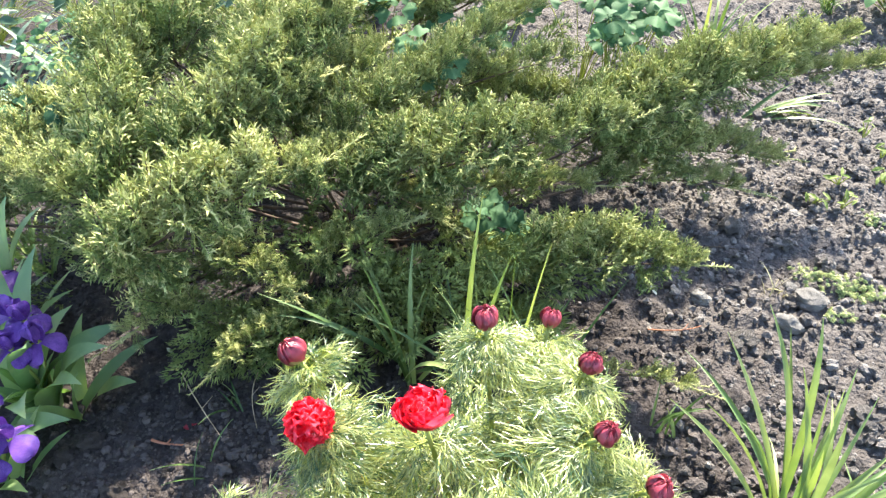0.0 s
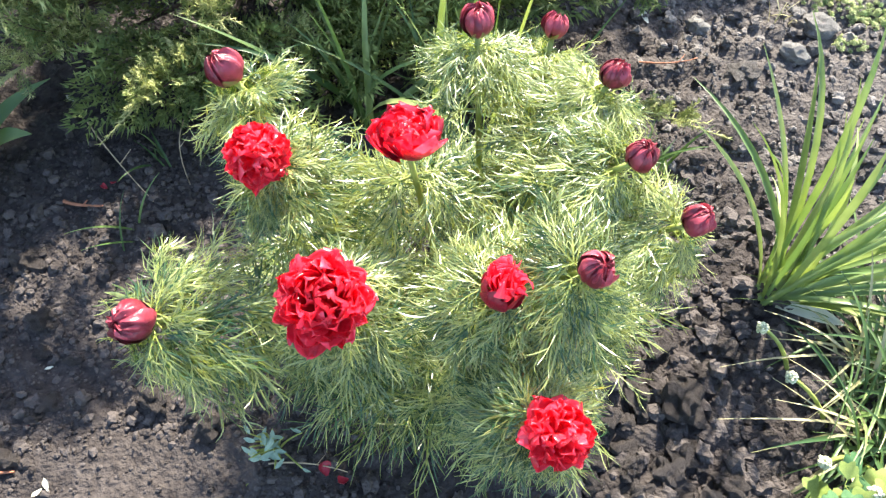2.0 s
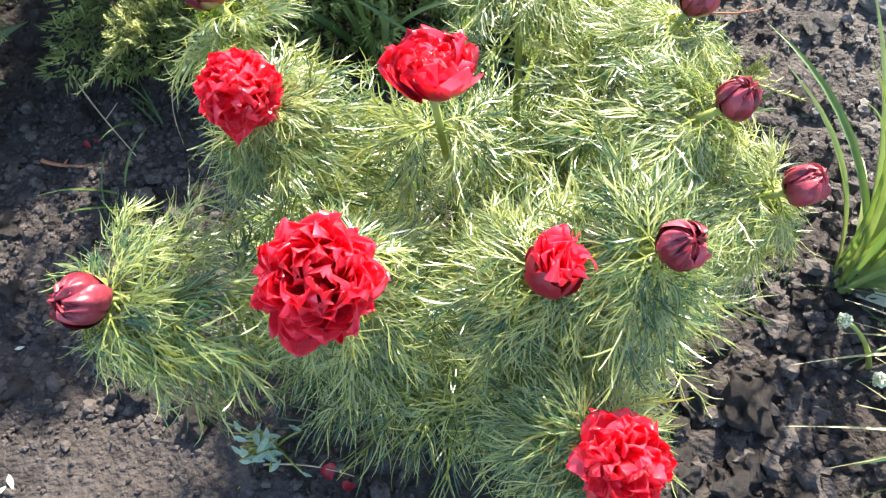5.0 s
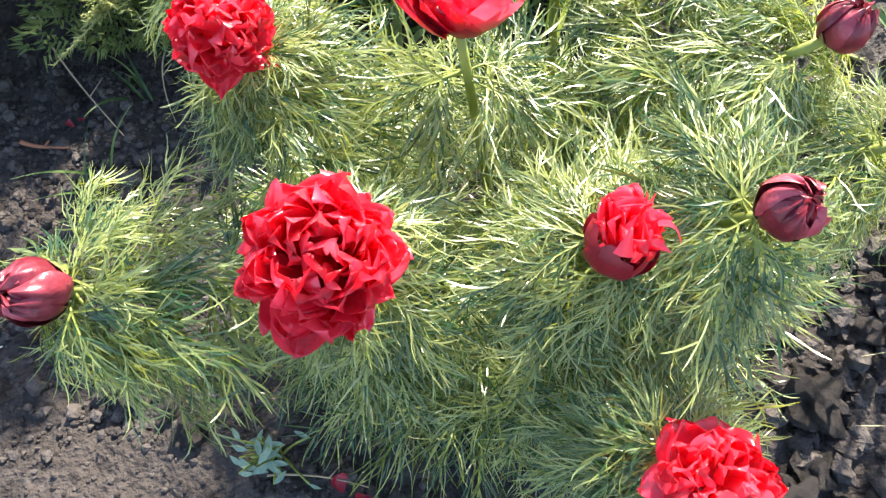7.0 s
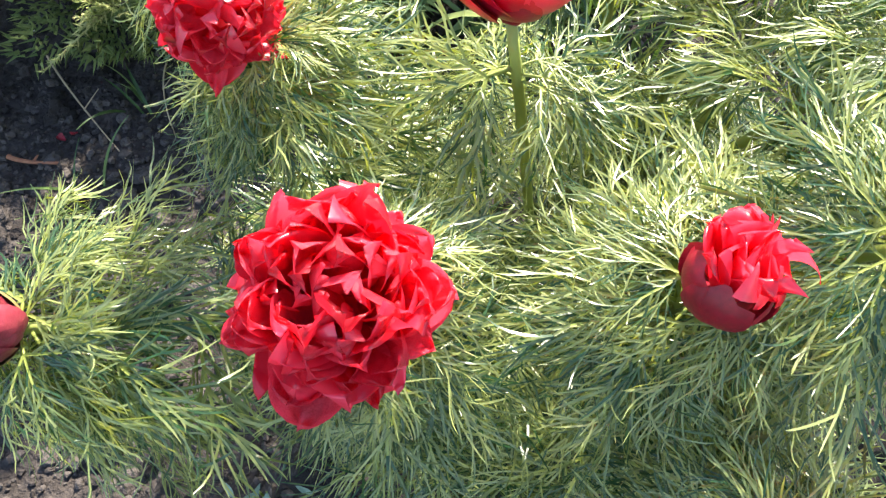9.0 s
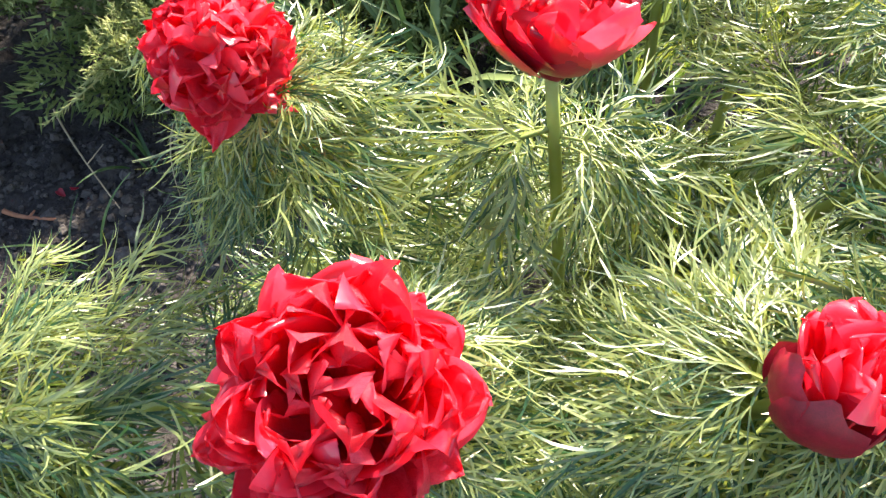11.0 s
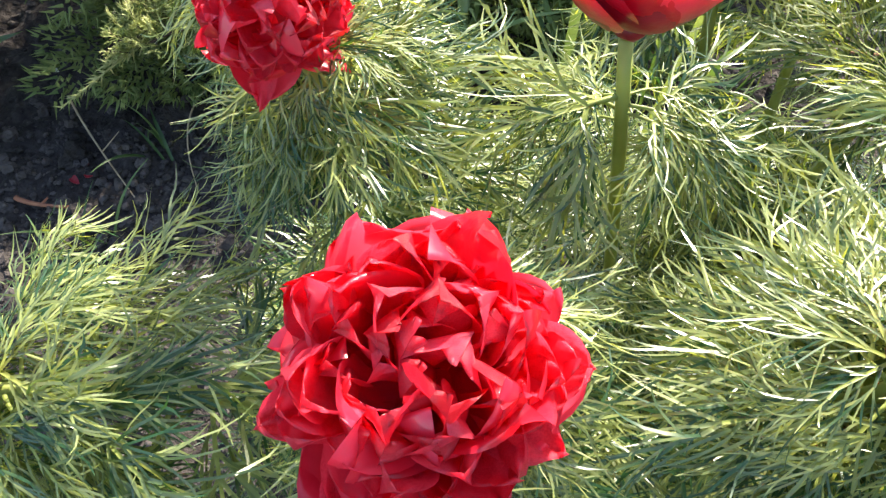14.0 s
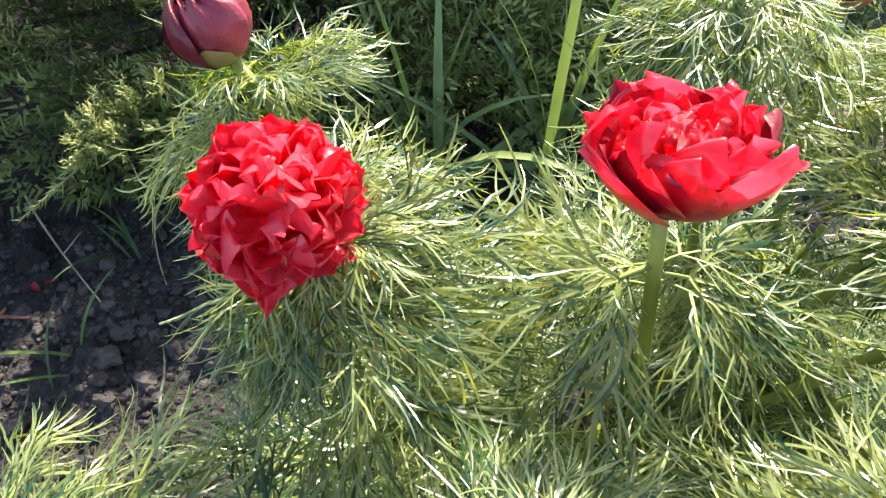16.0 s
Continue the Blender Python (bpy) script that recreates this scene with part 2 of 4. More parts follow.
def build_ground():
    xs, ys = axis_steps(-1.2, 1.45, 0.0085, 60), axis_steps(0.0, 2.25, 0.0085, 60)
    v = [(x, y, rise(x, y) if -3 < x < 3 and -2 < y < 4 else 0.0) for y in ys for x in xs]
    w = len(xs)
    f = [(j * w + i, j * w + i + 1, (j + 1) * w + i + 1, (j + 1) * w + i) for j in range(len(ys) - 1) for i in range(w - 1)]
    me = bpy.data.meshes.new("ground")
    me.from_pydata(v, [], f)
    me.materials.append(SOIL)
    me.polygons.foreach_set("use_smooth", [True] * len(f))
    me.update()
    thing("ground", (0, 0, 0), "bare dark crumbly garden soil with clods", "soil", kind="structure", data=me)


build_ground()


# ---- peony ----
def fern_leaf(seed, few=0):
    """A finely cut leaf along +x: three rachises, side branches and many thread-like segments that arch over."""
    q = random.Random(seed)
    g = Geo()
    up = Vector((0, 0, 1))

    def arc(p, d, length, droop, n):
        pts, step = [p], length / n
        for _ in range(n):
            d = (d + Vector((0, 0, -droop / n))).normalized()
            pts.append(pts[-1] + d * step)
        return pts, d
    stalk, d0 = arc(Vector((0, 0, 0)), Vector((1, 0, 0.6)).normalized(), q.uniform(0.012, 0.020), 0.3, 3)
    g.tube(stalk, [0.0013, 0.0012, 0.0011, 0.001], 4, slot=1, cap=False)

    def thread(start, d, length, forks, sway):
        # a segment bows outwards and down in one smooth arc; its tip hooks up again
        n = 5
        turn, hook = q.uniform(0.2, 1.5), q.uniform(0.3, 1.6)
        fil, e = [start], d.copy()
        for i in range(n):
            e = (Matrix.Rotation(sway / n, 3, "Z") @ e - Vector((0, 0, turn * 1.2 if i < 3 else -hook * 1.4)) / n).normalized()
            fil.append(fil[-1] + e * length / n)
        w = q.uniform(0.0008, 0.0013)
        tw = Vector((q.uniform(-0.5, 0.5), q.uniform(-0.5, 0.5), 1))
        g.strip(fil, [w * 0.8, w, w, w * 0.95, w * 0.75, w * 0.22], tw)
        if forks and length > 0.018:
            k = q.choice((1, 2, 3))
            e = (fil[k + 1] - fil[k]).normalized()
            e = (Matrix.Rotation(q.choice((-1, 1)) * q.uniform(0.25, 0.55), 3, "Z") @ e + Vector((0, 0, q.uniform(-0.05, 0.2)))).normalized()
            thread(fil[k], e, length * q.uniform(0.45, 0.7), False, sway)
    for ang, ln in ((-0.95, 0.030), (0, 0.044), (0.95, 0.030)):
        ang += q.uniform(-0.15, 0.15)
        d = Vector((math.cos(ang), math.sin(ang), d0.z * 0.7 + q.uniform(-0.1, 0.2))).normalized()
        rach, dend = arc(stalk[-1], d, ln * q.uniform(0.85, 1.15), 0.3, 4)
        g.ribbon(rach, [0.0019, 0.0017, 0.0016, 0.0014, 0.0013], up, 0.4, 1)
        for node in (1, 2, 3, 4):
            dd = (rach[node] - rach[node - 1]).normalized()
            for side in ((-1, 1) if node < 4 else (-0.8, 0, 0.8)):
                a = side * q.uniform(0.35, 0.7)
                d2 = Matrix.Rotation(a, 3, "Z") @ dd + Vector((0, 0, q.uniform(-0.1, 0.4)))
                sec, d3 = arc(rach[node], d2.normalized(), q.uniform(0.006, 0.011), 0.3, 2)
                g.ribbon(sec, [0.0016, 0.0015, 0.0014], up, 0.4)
                for k in range(few or q.choice((3, 3, 4))):
                    d4 = (Matrix.Rotation(q.uniform(-0.55, 0.55), 3, "Z") @ d3 + Vector((0, 0, q.uniform(-0.3, 0.5)))).normalized()
                    thread(sec[q.choice((1, 2, 2))], d4, q.uniform(0.020, 0.040), not few and q.random() < 0.85, -0.5 * a + q.uniform(-0.8, 0.8))
    return g


LEAVES = [fern_leaf(100 + i).mesh("fern_leaf", FERN, STEM) for i in range(9)]
INNER_LEAVES = [fern_leaf(140 + i, 2) for i in range(4)]


def petal_mesh(seed, wide, cup, curl, ruffle, ragged, nu=10, nv=10, mat=PETAL, flare=0.9):
    """A petal of unit length along +y that bends towards +z, with a rim that flares back."""
    q = random.Random(seed)
    ph, ph2, k = q.uniform(0, 6), q.uniform(0, 6), q.uniform(2.4, 4.0)
    side = q.uniform(-0.10, 0.10)
    steps, ys, zs = 48, [0.0], [0.0]
    for i in range(steps + 12):
        v = i / steps
        a = curl * v - flare * max(0.0, v - 0.66) ** 1.3 * 3
        ys.append(ys[-1] + math.cos(a) / steps)
        zs.append(zs[-1] + math.sin(a) / steps)

    def place(u, v):
        v = 1 - (1 - v) ** 1.6
        w = wide * (0.18 + 0.82 * math.sin(min(1, v * 1.35) * math.pi / 2)) * max(0.0, 1 - (max(0.0, v - 0.5) / 0.5) ** 2.3) ** 0.5
        edge = ragged * v ** 4 * (math.sin(u * 3.5 + ph) * 0.6 + math.sin(u * 7.5 + ph2) * 0.5) - 0.05 * v ** 3 * abs(u) ** 3
        s = min(max(v + edge, 0), 1.18) * steps
        i = min(int(s), len(ys) - 2)
        f = s - i
        y, z = ys[i] + (ys[i + 1] - ys[i]) * f, zs[i] + (zs[i + 1] - zs[i]) * f
        z += cup * u * u * w * (0.3 + 0.7 * v) + ruffle * 0.4 * v ** 2 * math.sin(k * u + ph) + ruffle * 0.7 * v ** 4 * math.sin(6.5 * u + ph2)
        return Vector((u * w * (1 - 0.2 * cup * u * u) + side * v * v, y, z))
    g = Geo()
    g.sheet(nu, nv, place)
    return g.mesh("petal", mat)


PETALS = {}


def petals(curl, wide, ruffle, mat, flare=0.9, cup=0.8):
    """Four petals of one shape, made once."""
    key = (curl, wide, ruffle, mat.name, flare, cup)
    if key not in PETALS:
        PETALS[key] = [petal_mesh(len(PETALS) * 7 + i, wide, cup, curl, ruffle, 0.25 * ruffle, 14, 11, mat, flare) for i in range(4)]
    return PETALS[key]


def nested_petal(r, tilt, curl, flare, turn, half, tuck, ruffle, q, mat=PETAL):
    """A petal that lies on its row's bowl round the z axis: it leaves the centre at a tilt from the axis, curls inwards,
    flares at the rim, spreads half to each side and tucks one edge under its neighbour."""
    ph, ph2, k = q.uniform(0, 6), q.uniform(0, 6), q.uniform(2.6, 4.2)
    notch = q.uniform(0.02, 0.07)
    steps = 28

    def place(u, v):
        v = 1 - (1 - v) ** 1.6
        wave = ruffle * v ** 3 * (math.sin(k * u + ph) + 0.6 * math.sin(6.5 * u + ph2) * v)
        t0 = tilt + tuck * u + wave
        reach = r * v * (1 - 0.04 * v * abs(u) ** 3 + notch * v ** 3 * (math.sin(3.4 * u + ph2) + 0.6 * math.sin(7.5 * u + ph)))
        x = z = 0.0
        for i in range(steps):
            b = (i + 0.5) / steps * v
            a = t0 - curl * b + flare * max(0.0, b - 0.55) ** 1.4 * 3.5
            x, z = x + math.sin(a) / steps, z + math.cos(a) / steps
        x, z = max(x, 0.035) * reach, z * reach
        w = half * (0.2 + 0.8 * math.sin(min(1, v * 1.3) * 1.57)) * max(0.0, 1 - (max(0.0, v - 0.5) / 0.5) ** 2.3) ** 0.5
        az = turn + u * w / max(abs(x), 0.5 * r)
        return Vector((x * math.cos(az), x * math.sin(az), z))
    g = Geo()
    g.sheet(12, 12, place)
    return g.mesh("petal", mat)


def shell(seed, span, ragged, reach=2.5, mat=BUD):
    """A petal lapped over a bud: a patch of a unit sphere from the base (-z) to near the tip."""
    q = random.Random(seed)
    ph = q.uniform(0, 6)

    def place(u, v):
        la = -math.pi / 2 + 0.25 + v * (reach + ragged * math.sin(u * 5 + ph) - 0.3 * u * u)
        lo = u * span * (0.35 + 0.65 * math.sin(min(1, v * 1.4) * 1.57)) * (1 - 0.25 * v ** 3)
        rr = 1 + 0.05 * math.sin(u * 4 + ph) * v + 0.12 * u * u * v - 0.10 * max(0, v - 0.8)
        cl = max(math.cos(la), 0.03)
        return Vector((rr * cl * math.cos(lo), rr * cl * math.sin(lo), rr * math.sin(la)))
    g = Geo()
    g.sheet(8, 8, place)
    return g.mesh("bud_petal", mat)


BOWL = [shell(40 + i, 0.85, 0.12, 1.75, GUARD) for i in range(3)]


def flower(bush, at, axis, r, full, label, tongues=()):
    """A double flower of nested, ruffled petals: open, ball, cup or half (half open)."""
    axis = Vector(axis).normalized()
    m = axes(axis.orthogonal(), axis, Vector(at) - axis * r * {"open": 0.45, "ball": 0.75, "cup": 0.45, "half": 1.4}[full])
    core = Geo()
    core.lump((0, 0, 0.001), 0.006, 5, 2, 0.7, 0.1)
    head = part("flower", core.mesh("flower", GUARD), bush, m, label)
    q = random.Random(int(abs(at[0]) * 10000) + 3)
    # rows from the rim inwards: how many, tilt from the axis, length, bend, width, ruffle
    rows = {"open": ((8, 106, 1.14, 0.7, 0.54, 0.07), (9, 95, 1.18, 1.0, 0.48, 0.11), (9, 83, 1.20, 1.2, 0.50, 0.14)),
            "ball": ((6, 126, 1.45, 0.9, 0.46, 0.08), (7, 104, 1.32, 1.1, 0.50, 0.12), (9, 86, 1.50, 1.0, 0.44, 0.15)),
            "cup": ((6, 96, 1.62, 1.75, 0.50, 0.02), (7, 89, 1.66, 1.60, 0.46, 0.04), (8, 76, 1.55, 1.25, 0.44, 0.08)),
            "half": ((4, 52, 1.85, 0.7, 0.46, 0.10), (6, 44, 2.05, 0.6, 0.40, 0.13), (6, 32, 2.25, 0.5, 0.38, 0.15), (5, 18, 2.35, 0.4, 0.36, 0.16), (3, 6, 2.25, 0.3, 0.36, 0.16))}[full]
    if full == "half":
        # five smooth dark guard petals close into a bowl below
        for i in range(6):
            k = r * (1.06 + 0.02 * i)
            t = Matrix.Translation((0, 0, r * 0.82)) @ Matrix.Rotation(q.uniform(-0.15, 0.15), 4, "X") @ Matrix.Rotation(i * 2.4 + q.uniform(-0.2, 0.2), 4, "Z") @ Matrix.Diagonal((k, k, k * q.uniform(0.92, 1.04), 1))
            part("guard_petal", BOWL[i % 3], head, m @ t, "smooth dark maroon guard petal")
    for row, (count, tilt, ln, curl, wide, ruffle) in enumerate(rows):
        inner = row > 1
        if inner:
            count, wide = round(count * 1.25), wide * 0.95
        a0 = q.uniform(0, 6.28)
        for i in range(count):
            ln2 = r * ln * (q.uniform(0.80, 1.08) if inner else q.uniform(0.92, 1.06))
            me = nested_petal(ln2, radians(tilt + (q.uniform(-8, 8) if inner else q.uniform(-2, 2))), min(curl + (0.4 if inner and full in ("open", "ball") else 0), radians(tilt) + 0.06) + q.uniform(-0.25, 0.2),
                              0.8 * q.uniform(-0.3, 1.2) if inner else 0.0 if full == "cup" else 0.35, a0 + math.tau * i / count + q.uniform(-0.25, 0.25),
                              wide * ln2 * q.uniform(0.75, 1.15), 0.19 if inner else 0.10, 0.85 * ruffle, q, GUARD if full == "cup" and row == 0 else PETAL)
            part("petal", me, head, m @ Matrix.Translation((0, 0, 0.003 + (q.uniform(0, 0.18) * r if inner else 0))))
    # the crowded heart: short ruffled petals that stand all over a dome, each turned its own way
    n, dome, lift, flat, low = {"open": (58, 1.02, 0.10, 0.72, 1.35), "ball": (62, 1.16, 0.62, 1.0, 1.75), "cup": (46, 0.86, 0.42, 0.62, 1.3), "half": (0, 1, 0, 1, 1)}[full]
    for i in range(n):
        th, a = low * math.sqrt((i + 0.5) / n), i * 2.399 + q.uniform(-0.2, 0.2)
        out = m.to_3x3() @ Vector((math.sin(th) * math.cos(a), math.sin(th) * math.sin(a), math.cos(th)))
        y = (out + Vector((q.uniform(-1, 1), q.uniform(-1, 1), q.uniform(-1, 1))) * 0.16).normalized()
        z = (axis - y * axis.dot(y)) + Vector((q.uniform(-1, 1), q.uniform(-1, 1), q.uniform(-1, 1))) * 0.25
        x = y.cross(z).normalized()
        turn = Matrix.Rotation(q.uniform(-0.7, 0.7), 3, y)
        x, z = turn @ x, turn @ x.cross(y)
        k = r * dome * q.uniform(0.60, 0.80)
        base = m.translation + axis * r * lift + (out - axis * out.dot(axis) * (1 - flat)) * r * dome * 0.40
        part("petal", q.choice(petals(0.7, 0.46, 0.20, PETAL, 0.55, 0.9)), head, Matrix(((x.x * k, y.x * k, z.x * k, base.x), (x.y * k, y.y * k, z.y * k, base.y), (x.z * k, y.z * k, z.z * k, base.z), (0, 0, 0, 1))))
    # single petals that stray from the rim
    for way, ln, wide in tongues:
        y = Vector(way).normalized()
        z = (axis - y * axis.dot(y)).normalized()
        x = y.cross(z)
        z, k = x.cross(y), r * ln
        base = m.translation + axis * r * 0.1
        part("petal", q.choice(petals(0.25, wide, 0.10, PETAL, 0.3, 0.6)), head, Matrix(((x.x * k, y.x * k, z.x * k, base.x), (x.y * k, y.y * k, z.y * k, base.y), (x.z * k, y.z * k, z.z * k, base.z), (0, 0, 0, 1))))


def sepal_mesh():
    def place(u, v):
        la = -math.pi / 2 + 0.1 + v * 1.25
        lo = u * 0.75 * math.sin(math.pi * min(0.97, 0.25 + v * 0.72))
        cl = max(math.cos(la), 0.03)
        return Vector((cl * math.cos(lo), cl * math.sin(lo), math.sin(la)))
    g = Geo()
    g.sheet(6, 6, place)
    return g.mesh("sepal", SEPAL)


SEPALS = sepal_mesh()


def bud(bush, at, axis, r, label=""):
    axis = Vector(axis).normalized()
    m = axes(axis.orthogonal(), axis, at)
    core = Geo()
    core.lump((0, 0, 0), r * 0.60, int(r * 1e5), 3, 0.98, 0.03)
    head = part("bud", core.mesh("bud", BUD), bush, m, label or "tight dark crimson bud")
    q = random.Random(int(abs(at[1]) * 9999))
    # crumpled petals wrapped up from the base, row within row, parting at the top
    for k, (count, size, open_by) in enumerate(((5, 1.0, 0.0), (5, 0.95, 0.03), (5, 0.89, 0.06), (4, 0.80, 0.12))):
        a0 = q.uniform(0, 6)
        for i in range(count):
            rr = r * size * q.uniform(0.95, 1.05)
            me = nested_petal(rr * q.uniform(2.5, 2.95), radians(96) - 0.05 * k, 2.9 - 0.06 * k, open_by, a0 + math.tau * i / count + q.uniform(-0.2, 0.2), rr * q.uniform(0.75, 1.0), 0.13, 0.10, q, BUD)
            part("bud_petal", me, head, m @ Matrix.Translation((0, 0, -rr * 0.97)))
    for i in range(3):
        rr = r * 1.08
        part("sepal", SEPALS, head, m @ Matrix.Rotation(i * 2.1 + q.uniform(-0.3, 0.3), 4, "Z") @ Matrix.Diagonal((rr, rr, rr, 1)))


def joined(parent, name, pieces, mats, label):
    """Many placed copies of small geometry in one mesh of kind stuff."""
    inv = WORLD[parent].inverted()
    vs, faces, ms, b = [], [], [], 0
    for g, mm in pieces:
        a = np.c_[np.array(g.v), np.ones(len(g.v))] @ np.array(inv @ mm).T
        vs.append(a[:, :3])
        faces += [tuple(i + b for i in f) for f in g.f]
        ms += g.m
        b += len(g.v)
    o = Geo()
    o.v, o.f, o.m = np.concatenate(vs).tolist(), faces, ms
    tagged(part(name, o.mesh(name, *mats, smooth=False), parent), label, kind="stuff")


CROWN = Vector((-0.03, 0.37, 0.0))


def stem(bush, head, q, leaves, bare=False, up=0.62, droop=0.1):
    """A stem from the crown to a head, with its leaves; returns its end direction."""
    head = Vector(head)
    root = CROWN + Vector((q.uniform(-0.035, 0.035), q.uniform(-0.035, 0.035), -0.01)) + (Vector((head.x, head.y, 0)) - Vector((CROWN.x, CROWN.y, 0))) * 0.18
    mid = root.lerp(head, 0.52)
    mid.z = head.z * up
    pts = bezier(root, mid, head, 12)
    g = Geo()
    g.tube(pts, [0.0036 - 0.0008 * i / 12 for i in range(13)], 7)
    part("stem", g.mesh("stem", STEM), bush, Matrix.Identity(4))
    out = (pts[-1] - pts[-2]).normalized()
    a = q.uniform(0, 6.28)
    for i in range(leaves):
        # leaves stand in loose whorls, closest below the head
        s = (0.93, 0.90, 0.60, 0.5)[i % 4] + q.uniform(-0.03, 0.02) if bare else ((0.975 if droop > 0.5 else 0.945), 0.86, 0.72, 0.52)[0 if i < leaves * 0.36 else 1 if i < leaves * 0.72 else 2 if i < leaves * 0.92 else 3] + q.uniform(-0.035, 0.02)
        k = min(11, int(s * 12))
        at = pts[k].lerp(pts[k + 1], s * 12 - k)
        axis = (pts[k + 1] - pts[k]).normalized()
        a += 2.399 + q.uniform(-0.3, 0.3)
        o = axis.orthogonal().normalized()
        rad = Matrix.Rotation(a, 3, axis) @ o
        x = rad + axis * (q.uniform(-0.35, -0.05) if bare or i < leaves * 0.36 else q.uniform(-0.15, 0.25)) + Vector((0, 0, -(droop if i >= leaves * 0.36 else min(droop, 0.3))))
        sc = q.uniform(0.88, 1.12) * (1.25 if droop > 0.5 else 1) * (0.64 if i < leaves * 0.36 else 0.80 if i < leaves * 0.72 else 0.95)
        mm = axes(x, axis * 0.6 + Vector((0, 0, 0.5)), at) @ Matrix.Rotation(q.uniform(-0.5, 0.5), 4, "X") @ Matrix.Scale(sc, 4)
        tip = mm @ Vector((0.05, 0, 0))
        if math.hypot(tip.x + 0.11, tip.y - 0.535) < 0.078:
            continue          # the open lane between the two lobes at the back
        part("leaf", q.choice(LEAVES), bush, mm)
    return out


def build_peony():
    bush = thing("peony_bush", CROWN, "fern-leaved peony with double red flowers and crimson buds growing from soil", "flower bush")
    q = random.Random(21)
    # flowers: centre, axis, radius, form
    for at, axis, r, full, label, tongues in (
            ((-0.187, 0.377, 0.405), (0.22, -0.50, 0.85), 0.0205, "ball", "full ball-shaped red double flower", (((-0.25, -0.75, -0.60), 1.6, 0.17), ((-0.8, -0.1, 0.45), 1.5, 0.3))),
            ((-0.066, 0.384, 0.402), (0.05, 0.20, 1.0), 0.0275, "cup", "broad cupped red double flower", ()),
            ((-0.133, 0.247, 0.408), (0.05, -0.28, 1.0), 0.0318, "open", "wide open red double flower",
             (((-0.86, -0.50, 0.05), 1.25, 0.24), ((-0.28, -0.9, -0.35), 1.38, 0.36), ((-0.5, -0.8, -0.25), 1.2, 0.34), ((0.30, -0.85, -0.25), 1.2, 0.2), ((0.95, -0.15, 0.10), 1.25, 0.34), ((0.85, -0.45, 0.05), 1.2, 0.30))),
            ((-0.001, 0.254, 0.401), (0.32, 0.22, 0.92), 0.0142, "half", "half-open red flower with dark guard petals", ()),
            ((0.031, 0.152, 0.353), (0.1, -0.3, 0.9), 0.0205, "ball", "ball-shaped red double flower", ())):
        ax = Vector(axis).normalized()
        stem(bush, Vector(at) - ax * r * 0.6, q, {"cup": 13, "open": 28}.get(full, 25), full == "cup", droop=0.45 if full == "open" else 0.1)
        flower(bush, at, axis, r, full, label, tongues)
    for at, r in (((-0.298, 0.267, 0.34), 0.0172), ((-0.226, 0.481, 0.394), 0.0158), ((0.002, 0.517, 0.399), 0.0145),
                  ((0.085, 0.554, 0.351), 0.0122), ((0.116, 0.449, 0.396), 0.0128), ((0.118, 0.354, 0.408), 0.0122),
                  ((0.168, 0.317, 0.365), 0.0128), ((0.065, 0.256, 0.410), 0.0136)):
        at = Vector(at)
        out = (at - CROWN)
        ax = Vector((out.x * 0.9, out.y * 0.9, 0.42)).normalized()
        if at.x < -0.25:
            ax = Vector((-0.45, -0.3, 0.8)).normalized()
        stem(bush, at - ax * r * 0.85, q, 22 if at.x < -0.25 else 17, up=0.8, droop=0.6 if at.x < -0.25 else 0.1)
        bud(bush, at, ax, r)
    # leafy shoots without flowers
    for at in ((-0.12, 0.32, 0.20), (0.03, 0.43, 0.23), (0.07, 0.38, 0.22), (-0.17, 0.40, 0.22), (0.09, 0.48, 0.24), (-0.08, 0.27, 0.17),
               (0.05, 0.25, 0.15), (-0.20, 0.30, 0.21), (0.12, 0.29, 0.20), (-0.01, 0.33, 0.18)):
        stem(bush, at, q, 11)
    # the shaded leaves of the lower stems, too many to tell apart
    low = []
    for i in range(190):
        a, d = i * 2.399, math.sqrt((i + 0.5) / 190)
        x, y = -0.03 + 0.19 * d * math.cos(a), 0.395 + 0.155 * d * math.sin(a)
        if math.hypot(x + 0.11, y - 0.535) < 0.06:
            continue
        at = Vector((x, y, q.uniform(0.05, 0.24 - 0.09 * d)))
        out = Vector((math.cos(a), math.sin(a), q.uniform(-0.1, 0.5)))
        low.append((INNER_LEAVES[i % 4], axes(out, (0, 0, 1), at) @ Matrix.Rotation(q.uniform(-0.6, 0.6), 4, "X") @ Matrix.Scale(q.uniform(0.85, 1.15), 4)))
    joined(bush, "lower_leaves", low, (FERN, STEM), "shaded finely cut lower leaves")


build_peony()


